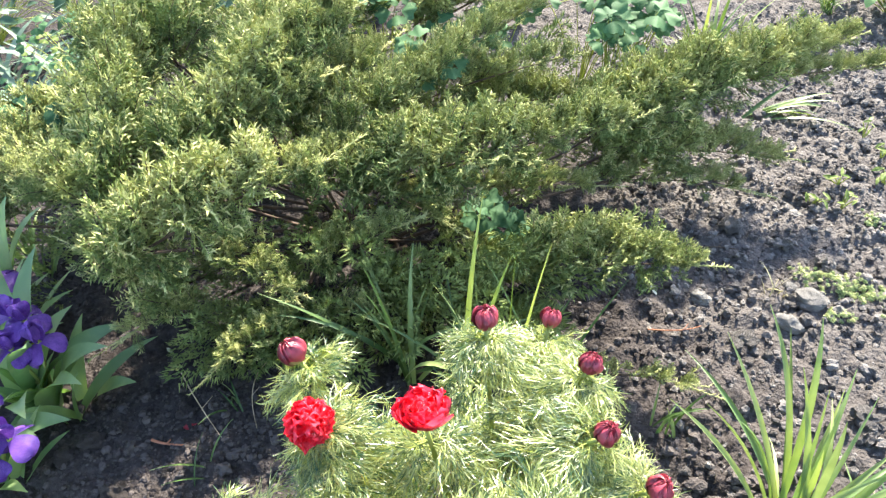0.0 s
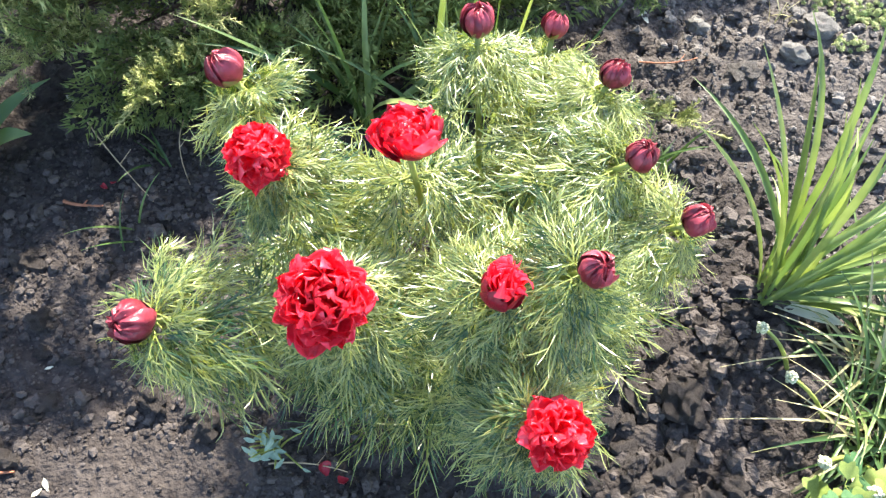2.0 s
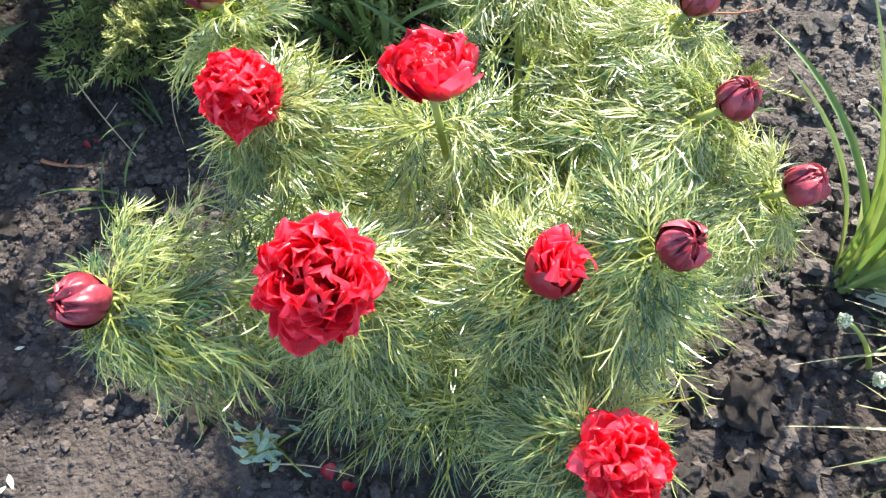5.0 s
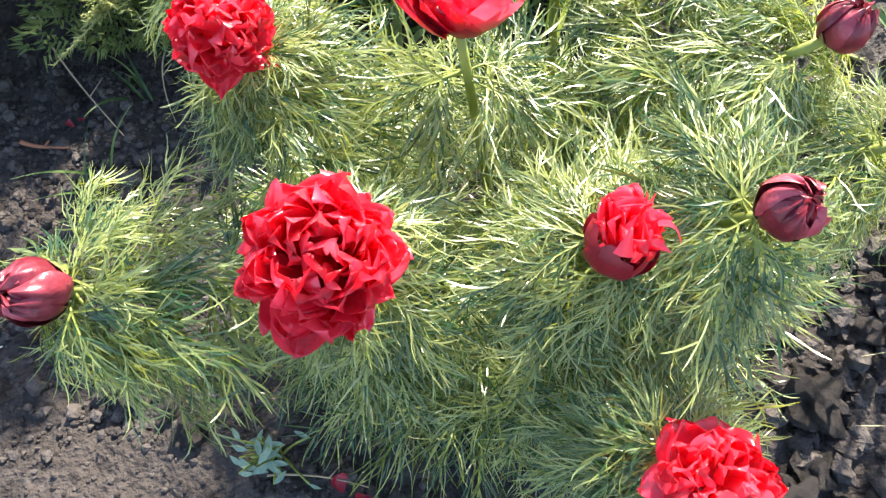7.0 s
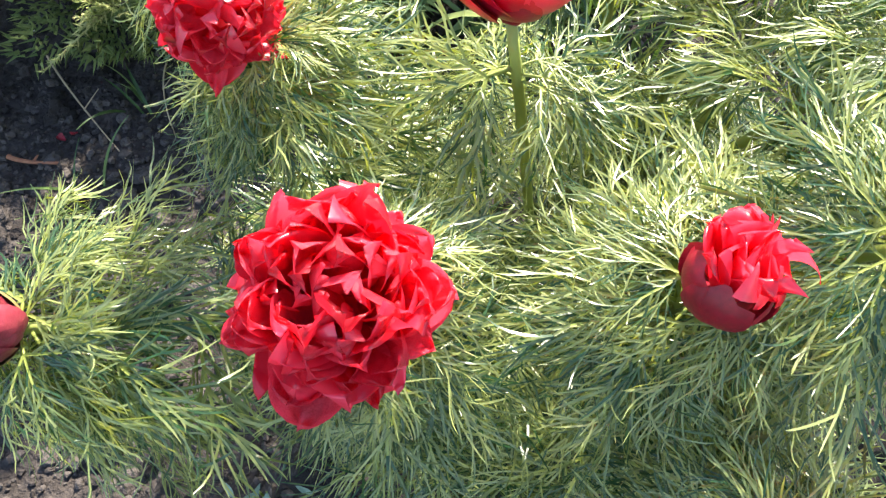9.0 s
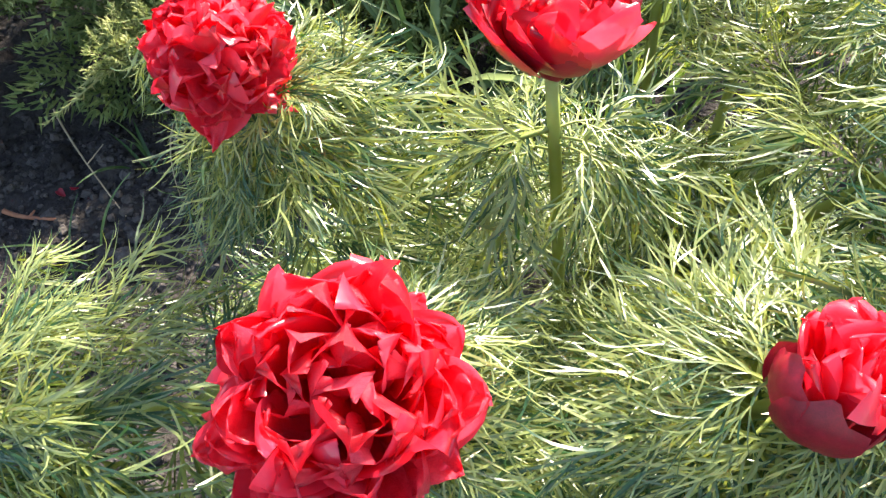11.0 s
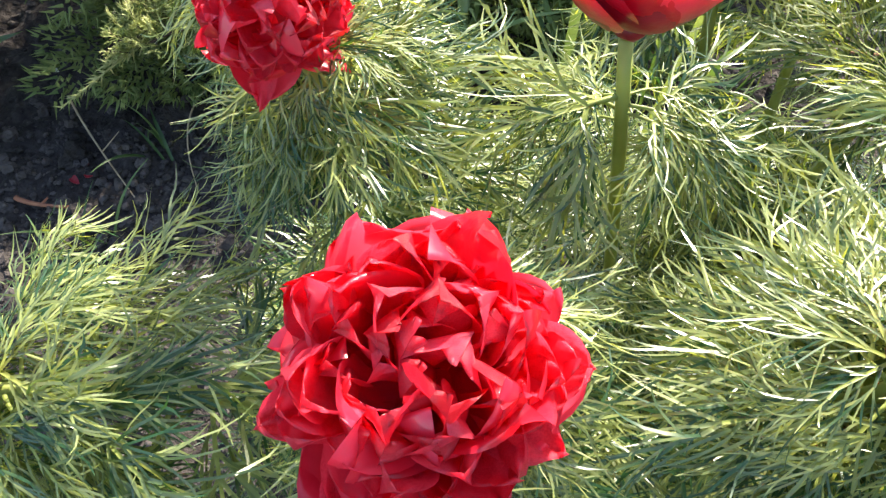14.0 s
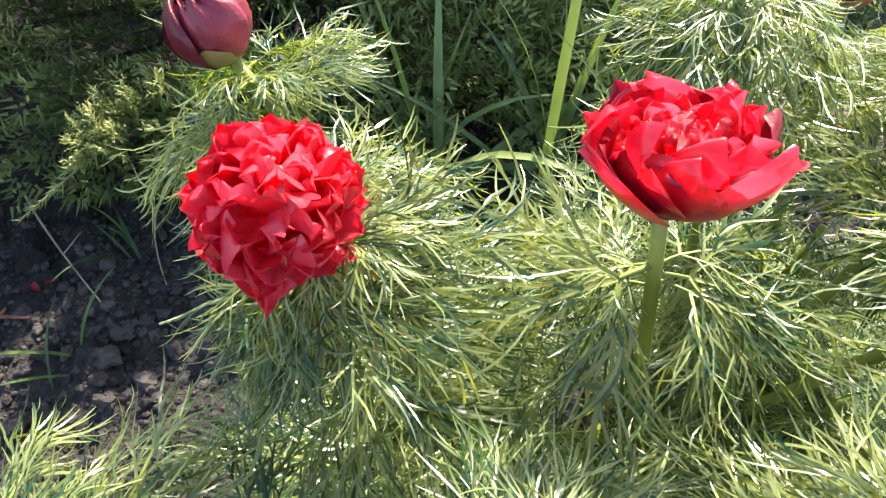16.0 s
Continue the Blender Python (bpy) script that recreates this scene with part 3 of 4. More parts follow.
# ---- juniper ----
def juniper_spray(seed):
    """A flat, feathery spray along +x: short side twigs in two ranks, each with many stubby scale-leaved twiglets."""
    q = random.Random(seed)
    g = Geo()
    length = 0.052
    bow = q.uniform(-0.010, 0.010)
    axis = [Vector((length * i / 6, bow * (i / 6) ** 2, 0.010 * (i / 6) ** 2)) for i in range(7)]
    g.tube(axis, [0.0010 - 0.0005 * i / 6 for i in range(7)], 3, slot=2, cap=False)
    for k in range(17):
        s = 0.06 + 0.94 * k / 16
        i = min(5, int(s * 6))
        at = axis[i].lerp(axis[i + 1], s * 6 - i)
        side = (1 if k % 2 else -1) * q.uniform(0.5, 0.95) * (1.0 if k < 16 else 0.1)
        d = Vector((math.cos(side), math.sin(side), q.uniform(-0.35, 0.55))).normalized()
        ln = (0.008 + 0.017 * math.sin(math.pi * min(1, 0.25 + 0.75 * s))) * q.uniform(0.75, 1.2)
        g.cone(at, at + d * ln, 0.0011, 1 if s > 0.7 else 0)
        m = max(3, int(ln / 0.0042))
        for j in range(m):
            u = 0.15 + 0.85 * j / m
            p = at + d * ln * u
            b = (1 if j % 2 else -1) * q.uniform(0.5, 0.9)
            e = (Matrix.Rotation(b, 3, "Z") @ d + Vector((0, 0, q.uniform(-0.6, 0.6)))).normalized()
            g.cone(p, p + e * q.uniform(0.006, 0.0105) * (1.15 - 0.4 * u), 0.00125, 1 if u * 0.55 + s * 0.6 + q.uniform(-0.2, 0.2) > 0.84 else 0)
    return g


def juniper_core(seed):
    """A dense, coarse tuft for the shaded heart of the bush."""
    q = random.Random(seed)
    g = Geo()
    for k in range(180):
        s = q.uniform(0, 1)
        a = q.uniform(0, 6.28)
        p = Vector((0.12 * s, 0.03 * math.cos(a) * (1 - s * 0.5), 0.03 * math.sin(a) * (1 - s * 0.5)))
        d = Vector((1, math.cos(a) * 0.9, math.sin(a) * 0.9)).normalized()
        g.cone(p, p + (d + Vector((q.uniform(-0.5, 0.5), q.uniform(-0.5, 0.5), q.uniform(-0.5, 0.5)))).normalized() * q.uniform(0.009, 0.020), 0.0021, 0)
    return g


SPRAY_GEO = [juniper_spray(300 + i) for i in range(9)]
CORE_GEO = [juniper_core(600 + i) for i in range(4)]
TOP_LIT = [g.mesh("spray", JMID, JTIP, JDEAD, smooth=False) for g in SPRAY_GEO]
SPRAYS = [g.mesh("spray", JUN, JTIP, JDEAD, smooth=False) for g in SPRAY_GEO]
ROOT = Vector((-0.25, 1.12, 0.0))
SPRAY_AT = []


def plume(bush, a, b, q, wide):
    """A limb from near the root by way of a to the tip b: a long mound of sprays that cover it from side to side, densest on top."""
    a, b = Vector(a), Vector(b)
    root = ROOT + Vector((q.uniform(-0.1, 0.1), q.uniform(-0.08, 0.08), 0))
    g = Geo()
    low = root.lerp(a, 0.55)
    low.z = a.z * 0.45
    inner = bezier(root, low, a, 6)
    outer = bezier(a, a.lerp(b, 0.5) + Vector((0, 0, 0.02)), b, 10)
    pts = inner[:-1] + outer
    g.tube(pts, [0.0045 * (1 - 0.88 * i / (len(pts) - 1)) for i in range(len(pts))], 5)
    # pale leaders with few scales, beyond the last sprays
    for j in range(3):
        p0 = outer[-1 - j]
        e = (outer[-1] - outer[-3]).normalized() + Vector((q.uniform(-0.35, 0.35), q.uniform(-0.35, 0.35), q.uniform(-0.1, 0.25)))
        e = e.normalized()
        ln = q.uniform(0.03, 0.085)
        g.tube([p0, p0 + e * ln * 0.5, p0 + e * ln], [0.0013, 0.0010, 0.0005], 4, slot=1)
        for i in range(36):
            p = p0 + e * ln * q.uniform(0, 1)
            g.cone(p, p + (e + Vector((q.uniform(-1, 1), q.uniform(-1, 1), q.uniform(-1, 1)))).normalized() * q.uniform(0.005, 0.013), 0.0011, 1)
    part("branch", g.mesh("branch", JDEAD, JTIP), bush, Matrix.Identity(4))
    length = (b - a).length
    for i in range(max(26, int(1750 * (length + wide) * math.pi * wide))):
        s = -0.12 + 1.1 * q.random()
        k = max(0, min(9, int(s * 10)))
        at = outer[k].lerp(outer[k + 1], s * 10 - k)
        d = (outer[k + 1] - outer[k]).normalized()
        sd = d.cross(Vector((0, 0, 1))).normalized()
        up = sd.cross(d)
        # side shoots rise from the spine in uneven clumps
        clump_w = 1.0 + 0.5 * noise.noise(at * 22 + Vector((3, 1, wide * 90)))
        r = wide * clump_w * (1 - 0.72 * max(0.0, s) ** 1.6)
        phi = q.gauss(0, 0.85)
        rad = sd * math.sin(phi) + up * math.cos(phi)
        foot = at + rad * r * q.uniform(0.15, 0.55)
        way = d * q.uniform(0.3, 1.1) + rad * q.uniform(0.7, 1.2) + Vector((0, 0, 0.25))
        mm = axes(way, up + Vector((q.uniform(-1, 1), q.uniform(-1, 1), 0)), foot) @ Matrix.Rotation(q.uniform(-0.8, 0.8), 4, "X") @ Matrix.Scale(min(1.5, max(0.6, r / 0.055)) * q.uniform(0.8, 1.2), 4)
        # most sprays on the limb's upper side take the painted-lit colour
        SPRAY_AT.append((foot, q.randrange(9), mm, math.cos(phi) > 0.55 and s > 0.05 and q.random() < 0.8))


def build_juniper():
    bush = thing("juniper_bush", ROOT, "spreading juniper with feathery olive-green sprays and pale yellow tips", "shrub")
    q = random.Random(5)
    P = lambda a, b, wide: plume(bush, a, b, q, wide)
    P((-0.55, 0.78, 0.28), (-0.24, 0.84, 0.40), 0.085)
    P((-0.64, 0.90, 0.28), (-0.82, 0.93, 0.34), 0.068)
    P((-0.47, 1.02, 0.30), (-0.28, 1.13, 0.38), 0.053)
    P((-0.65, 1.00, 0.30), (-0.77, 1.50, 0.38), 0.098)
    P((-0.50, 1.01, 0.30), (-0.24, 1.33, 0.42), 0.105)
    P((-0.25, 1.11, 0.26), (0.18, 1.47, 0.36), 0.066)
    P((-0.18, 1.25, 0.22), (0.20, 1.27, 0.32), 0.059)
    P((-0.18, 1.00, 0.22), (0.28, 1.03, 0.32), 0.086)
    P((0.28, 1.24, 0.16), (0.82, 1.38, 0.27), 0.095)
    P((0.29, 1.21, 0.12), (0.64, 1.19, 0.10), 0.063)
    P((0.33, 1.34, 0.16), (0.86, 1.30, 0.24), 0.06)
    P((0.13, 0.89, 0.09), (0.37, 0.82, 0.16), 0.075)
    P((-0.27, 0.87, 0.15), (-0.13, 0.89, 0.22), 0.052)
    P((-0.34, 0.76, 0.10), (-0.43, 0.67, 0.13), 0.049)
    P((-0.55, 0.81, 0.16), (-0.68, 0.83, 0.24), 0.067)
    P((-0.53, 0.81, 0.10), (-0.61, 0.74, 0.13), 0.046)
    P((-0.47, 0.90, 0.16), (-0.32, 0.77, 0.18), 0.057)
    P((-0.23, 1.08, 0.16), (-0.07, 0.94, 0.18), 0.055)
    P((-0.29, 0.78, 0.08), (-0.21, 0.79, 0.12), 0.044)
    P((-0.06, 0.99, 0.08), (0.05, 0.89, 0.08), 0.047)
    P((-0.94, 1.19, 0.22), (-0.86, 1.26, 0.28), 0.073)
    P((-0.30, 0.98, 0.22), (-0.16, 1.13, 0.26), 0.062)
    P((-0.52, 0.89, 0.24), (-0.51, 1.03, 0.32), 0.064)
    P((-0.42, 1.15, 0.30), (-0.44, 1.40, 0.38), 0.082)
    P((0.28, 1.16, 0.08), (0.54, 1.12, 0.08), 0.050)
    P((-0.11, 1.08, 0.12), (0.23, 1.11, 0.11), 0.056)
    P((-0.80, 1.04, 0.22), (-1.00, 1.16, 0.26), 0.076)
    P((-0.36, 1.14, 0.26), (-0.19, 1.34, 0.32), 0.070)
    P((-0.64, 1.32, 0.34), (-0.70, 1.66, 0.36), 0.107)
    P((-0.00, 1.33, 0.16), (0.27, 1.31, 0.20), 0.065)
    P((-0.98, 1.03, 0.14), (-0.86, 1.07, 0.20), 0.069)
    P((0.19, 0.68, 0.05), (0.33, 0.66, 0.04), 0.018)
    P((-0.85, 1.20, 0.20), (-0.98, 1.05, 0.30), 0.06)
    P((-0.75, 1.50, 0.28), (-0.55, 1.72, 0.40), 0.09)
    P((-0.36, 1.47, 0.30), (-0.10, 1.62, 0.40), 0.08)
    P((-0.10, 1.52, 0.28), (0.20, 1.62, 0.36), 0.07)
    P((-0.45, 1.62, 0.30), (-0.20, 1.80, 0.42), 0.08)
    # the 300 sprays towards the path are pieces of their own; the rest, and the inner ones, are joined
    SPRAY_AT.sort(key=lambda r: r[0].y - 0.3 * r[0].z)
    for at, k, mm, top_lit in SPRAY_AT[:300]:
        part("spray", (TOP_LIT if top_lit else SPRAYS)[k], bush, mm)
    joined(bush, "far_sprays", [(SPRAY_GEO[k], mm) for at, k, mm, top_lit in SPRAY_AT[300:] if not top_lit], (JUN, JTIP, JDEAD), "feathery juniper sprays")
    joined(bush, "far_young_sprays", [(SPRAY_GEO[k], mm) for at, k, mm, top_lit in SPRAY_AT[300:] if top_lit], (JMID, JTIP, JDEAD), "juniper sprays coloured paler as if lit from above")
    inner = []
    for i in range(300):
        front = i < 110
        x, y = (q.uniform(-0.50, 0.12), q.uniform(0.76, 0.92)) if front else (q.uniform(-0.90, 0.45), q.uniform(0.88, 1.75))
        if front and abs(x + 0.12) < 0.06 and y < 0.8:
            continue
        if x > 0.1 and y < 1.12:
            continue
        top = (0.05 + 0.7 * (y - 0.76)) if front else 0.21 - 0.12 * abs(x + 0.25) / 0.6
        at = Vector((x, y, q.uniform(0.02, max(0.06, top))))
        d = (at - ROOT) * Vector((1, 1, 0.4)) + Vector((q.uniform(-0.2, 0.4), q.uniform(-0.3, 0.2), q.uniform(0.1, 0.5)))
        inner.append((CORE_GEO[i % 4], axes(d, (0, 0, 1), at) @ Matrix.Rotation(q.uniform(-2, 2), 4, "X") @ Matrix.Scale(q.uniform(0.75, 1.1), 4)))
    joined(bush, "inner_sprays", inner, (JUN, JUN, JDEAD), "shaded inner juniper sprays")


build_juniper()


# ---- bladed plants ----
def blade(length, width, az, lean, bend, fold=0.45, mat=STRAP, twist=0.0, taper=0.5, n=9, base=0.75):
    """A strap leaf from the origin: az and lean set its way, bend how far it arches over."""
    d = Vector((math.cos(az) * math.sin(lean), math.sin(az) * math.sin(lean), math.cos(lean)))
    out = Vector((math.cos(az), math.sin(az), 0))
    pts = [Vector((0, 0, 0))]
    for i in range(n):
        d = (d + (out * 0.6 - Vector((0, 0, 1))) * bend / n * (0.3 + 1.4 * i / n)).normalized()
        pts.append(pts[-1] + d * length / n)
    ws = []
    for i in range(n + 1):
        s = i / n
        ws.append(max(width * (base + (1 - base) * math.sin(min(1, s * 2.2) * 1.57)) * (1 if s < taper else max(0.0, 1 - ((s - taper) / (1 - taper)) ** 1.6)), 0.0006))
    up = Matrix.Rotation(twist, 3, "Z") @ (-out * 0.8 + Vector((0, 0, 0.9)))
    g = Geo()
    g.ribbon(pts, ws, up, fold)
    return g.mesh("blade", mat)


def blade_to(tip, width, mat, rise_by=0.12, twist=0.0, fold=0.6, taper=0.5, sag=0.0, n=10):
    """A strap leaf from the origin to a tip, rising first and then leaning over."""
    tip = Vector(tip)
    mid = Vector((tip.x * 0.35, tip.y * 0.35, tip.z * 0.5 + rise_by))
    pts = bezier(Vector((0, 0, 0)), mid, tip, n)
    ws = [max(0.0007, width * (0.7 + 0.3 * math.sin(min(1, 2.2 * i / n) * 1.57)) * (1 if i / n < taper else 1 - ((i / n - taper) / (1 - taper)) ** 1.8)) for i in range(n + 1)]
    out = Vector((tip.x, tip.y, 0.001)).normalized()
    g = Geo()
    g.ribbon(pts, ws, Matrix.Rotation(twist, 3, "Z") @ (-out * 0.8 + Vector((0, 0, 0.9))), fold)
    return g.mesh("blade", mat)


def clump(name, at, label, category, blades, part_name="leaf", group=""):
    ob = thing(name, (at[0], at[1], rise(at[0], at[1]) - 0.004), label, category, group)
    for off, me in blades:
        part(part_name, me, ob, WORLD[ob] @ Matrix.Translation(off))
    return ob


q = random.Random(77)


def fan_blades(n, length, width, lean, bend, mats, spread, seed, az=(0, 6.28), fold=0.5, taper=0.5, twist=0.6, base=0.75):
    s = random.Random(seed)
    return [((s.uniform(-spread, spread), s.uniform(-spread, spread), 0),
             blade(s.uniform(*length), s.uniform(*width), s.uniform(*az), s.uniform(*lean), s.uniform(*bend), fold, s.choice(mats), s.uniform(-twist, twist), taper, base=base)) for _ in range(n)]


# strap-leaved clump: an upright fan and leaves that lean to the east
strap = clump("strap_leaf_plant", (0.405, 0.40), "clump of upright green strap leaves with yellowed tips", "perennial",
              [((q.uniform(-0.02, 0.02), q.uniform(-0.015, 0.015), 0), blade_to((x, y, z), q.uniform(0.008, 0.012), m, q.uniform(0.03, 0.12), q.uniform(-0.6, 0.6), 0.7)) for x, y, z, m in (
                  (-0.11, 0.25, 0.155, STRAP), (-0.09, 0.155, 0.305, STRAP), (-0.02, 0.195, 0.30, STRAP), (-0.05, 0.07, 0.345, STRAP), (-0.17, 0.05, 0.305, STRAP),
                  (-0.15, 0.02, 0.365, LIME), (0.02, 0.12, 0.36, STRAP), (-0.02, 0.10, 0.27, STRAP), (0.03, 0.06, 0.26, LIME), (-0.08, 0.05, 0.25, STRAP), (0.0, 0.02, 0.22, STRAP))]
              + fan_blades(22, (0.20, 0.34), (0.007, 0.0115), (0.15, 1.0), (0.3, 1.7), (STRAP, STRAP, STRAP, LIME), 0.022, 32, (-0.4, 1.4), 0.7)
              + fan_blades(8, (0.12, 0.24), (0.009, 0.014), (0.8, 1.3), (0.1, 0.5), (STRAP, LIME), 0.02, 33, (-1.0, 0.4), 0.6))
part("dry_sheath", blade(0.085, 0.020, -0.5, 1.35, 0.25, 0.6, WHITE, 0.3, 0.6), strap, WORLD[strap] @ Matrix.Translation((0.0, -0.02, 0.004)), "pale withered leaf sheath")

# thin-leaved bulb clumps with seed heads
for at, n, seed in (((0.53, 0.30), 120, 41), ((0.475, 0.205), 85, 42), ((0.62, 0.24), 90, 43)):
    c = clump("grassy_bulb_clump", at, "sprawling clump of thin arching leaves, partly dry", "bulb plant",
              fan_blades(n, (0.09, 0.21), (0.0035, 0.0065), (0.5, 1.35), (0.5, 1.7), (GRASS, GRASS, GRASS, GRASS, STRAP, DRY), 0.04, seed, (0, 6.28), 0.4, 0.3, 1.0), group="bulb clumps")
for at, tips in (((0.475, 0.205), ((-0.20, 0.02, 0.03), (-0.16, -0.02, 0.05), (-0.13, 0.05, 0.04), (-0.12, -0.05, 0.02), (-0.09, 0.09, 0.06))), ((0.50, 0.29), ((-0.14, 0.03, 0.03), (-0.12, 0.07, 0.05), (-0.10, -0.06, 0.02)))):
    clump("dry_bulb_leaves", at, "withered straw-coloured leaves of a bulb lying over soil", "bulb plant",
          [((q.uniform(-0.01, 0.01), q.uniform(-0.01, 0.01), 0), blade_to(t, q.uniform(0.003, 0.005), DRY, 0.05, q.uniform(-0.6, 0.6), 0.3, 0.4)) for t in tips], group="withered leaves")


s = random.Random(12)
g = Geo()
for i in range(46):
    a, e = i * 2.399, math.asin(1 - 2 * (i + 0.5) / 46)
    k = 0.40 + s.uniform(-0.06, 0.08)
    g.lump((k * math.cos(a) * math.cos(e), k * math.sin(a) * math.cos(e), k * math.sin(e) * 1.15), s.uniform(0.10, 0.15), i, 1, 1.0, 0.15)
SEED = g.mesh("seed_head", CREAM)
for x, y, rx, ry in ((0.35, 0.328, 0.40, 0.29), (0.367, 0.264, 0.43, 0.22), (0.375, 0.165, 0.44, 0.18), (0.42, 0.13, 0.46, 0.17)):
    top = Vector((x, y, 0.06))
    foot = Vector((rx, ry, rise(rx, ry)))
    ob = thing("seed_stalk", foot, "short bulb stalk with a cream seed head", "seed head", "seed heads")
    g = Geo()
    g.tube([p - foot for p in bezier(foot, foot.lerp(top, 0.5) + Vector((0, 0, 0.03)), top, 6)], [0.0034 - 0.0002 * i for i in range(7)], 5)
    part("stalk", g.mesh("stalk", STEM), ob)
    part("seed_head", SEED, ob, axes(top - foot, (0, 0, 1), top) @ Matrix.Rotation(radians(90), 4, "Y") @ Matrix.Scale(0.015, 4))

# dwarf irises with purple flowers
FALL = [petal_mesh(60 + i, 0.46, -0.2, -1.2, 0.14, 0.04, 8, 8, PURPLE, 0.0) for i in range(3)]
STANDARD = [petal_mesh(70 + i, 0.48, 0.5, 0.9, 0.14, 0.05, 8, 8, PURPLE, 0.5) for i in range(3)]


def iris_flower(plant, at, r, seed):
    s = random.Random(seed)
    foot = WORLD[plant].translation
    g = Geo()
    at = Vector(at)
    pts = bezier(foot, foot.lerp(at, 0.5) + Vector((0, 0, 0.03)), at, 6)
    g.tube([p - at for p in pts], [0.003] * 7, 6)
    g.lump((0, 0, -0.002), 0.006, 3, 1, 1.2, 0.1)
    head = part("flower", g.mesh("flower", STEM), plant, Matrix.Translation(at) @ Matrix.Identity(4), "purple iris flower")
    a0 = s.uniform(0, 6)
    for i in range(6):
        a = a0 + i * math.tau / 6
        th = radians(s.uniform(75, 95) if i % 2 else s.uniform(12, 30))
        rad, ax = Vector((math.cos(a), math.sin(a), 0)), Vector((s.uniform(-0.2, 0.2), s.uniform(-0.2, 0.2), 1)).normalized()
        y = (ax * math.cos(th) + rad * math.sin(th)).normalized()
        z = ax * math.sin(th) - rad * math.cos(th)
        x = y.cross(z).normalized()
        z = x.cross(y)
        k = r * s.uniform(0.9, 1.1)
        part("petal", s.choice(FALL if i % 2 else STANDARD), head, Matrix(((x.x * k, y.x * k, z.x * k, at.x), (x.y * k, y.y * k, z.y * k, at.y), (x.z * k, y.z * k, z.z * k, at.z), (0, 0, 0, 1))))


def iris_clump(at, n, seed, r, tips, flowers):
    c = clump("iris_plant", at, "dwarf iris with broad green leaves and purple flowers", "iris",
              [((q.uniform(-0.03, 0.03), q.uniform(-0.03, 0.03), 0), blade_to((x - at[0], y - at[1], z * 1.25 + 0.01), q.uniform(0.046, 0.058), IRISLEAF, 0.09, q.uniform(-0.3, 0.3), 0.25, 0.4)) for x, y, z in tips]
              + fan_blades(n, (0.13, 0.21), (0.028, 0.038), (0.1, 0.8), (0.1, 0.9), (IRISLEAF,), r, seed, (0, 6.28), 0.3, 0.45, 0.5, 0.6), group="irises")
    for i, (x, y, z) in enumerate(flowers):
        iris_flower(c, (x, y, z), 0.046, seed * 10 + i)


iris_clump((-0.78, 0.69), 16, 3, 0.06, ((-0.85, 0.877, 0.20), (-0.75, 0.86, 0.20), (-0.71, 0.825, 0.12), (-0.636, 0.777, 0.10), (-0.636, 0.70, 0.12), (-0.683, 0.633, 0.18), (-0.66, 0.66, 0.10), (-0.70, 0.60, 0.10)),
           ((-0.755, 0.715, 0.20), (-0.79, 0.735, 0.19), (-0.775, 0.68, 0.17), (-0.735, 0.695, 0.17), (-0.80, 0.69, 0.18)))
iris_clump((-0.92, 0.84), 14, 5, 0.06, ((-0.80, 0.93, 0.2), (-0.88, 0.95, 0.22)), ((-0.85, 0.82, 0.2), (-0.88, 0.84, 0.18)))
iris_clump((-0.82, 0.56), 12, 4, 0.05, ((-0.70, 0.59, 0.06), (-0.73, 0.50, 0.1)), ((-0.715, 0.525, 0.15), (-0.74, 0.50, 0.14), (-0.79, 0.58, 0.17)))


# ---- leafy plants ----
def lobed_leaf(mat, seed, lobes=3, depth=0.22):
    """A fan-shaped leaflet of unit length along +x with rounded lobes."""
    ph = random.Random(seed).uniform(-0.2, 0.2)

    def place(u, v):
        a = u * 1.05
        r = v * (1 - depth * (1 - abs(math.cos(lobes * a * 1.5 + ph))) * v * v) * (1 - 0.1 * u * u)
        return Vector((r * math.cos(a), r * math.sin(a) * 0.95, 0.10 * v * v * math.cos(5 * u + ph) - 0.12 * v * v))
    g = Geo()
    g.sheet(14, 6, place)
    return g


def oval_leaf(mat, wide=0.3, droop=0.3, name="leaf"):
    def place(u, v):
        w = wide * math.sin(math.pi * min(0.985, 0.03 + v * 0.97)) ** 0.8
        return Vector((v, u * w, 0.25 * w * u * u - droop * v * v + 0.02 * math.sin(9 * v + 3 * u)))
    g = Geo()
    g.sheet(4, 8, place)
    return g.mesh(name, mat)


def columbine_leaf(seed, mat):
    """Three lobed leaflets on short stalks, one unit wide or so."""
    s = random.Random(seed)
    g = Geo()
    for a in (-1.5, 0, 1.5):
        k = lobed_leaf(mat, seed + int(a * 10))
        mm = Matrix.Rotation(a + s.uniform(-0.15, 0.15), 4, "Z") @ Matrix.Rotation(s.uniform(-0.3, 0.2), 4, "Y") @ Matrix.Translation((0.25, 0, 0)) @ Matrix.Scale(0.8, 4)
        b = len(g.v)
        g.v += [tuple(mm @ Vector(p)) for p in k.v]
        g.f += [tuple(i + b for i in f) for f in k.f]
        g.m += k.m
        g.tube([Vector((0, 0, 0)), mm @ Vector((0, 0, 0))], [0.02, 0.015], 4)
    return g.mesh("columbine_leaf", mat)


CLEAF = [columbine_leaf(i, COLUMB) for i in range(5)]
CLEAF_LIME = [columbine_leaf(9 + i, LIME) for i in range(3)]


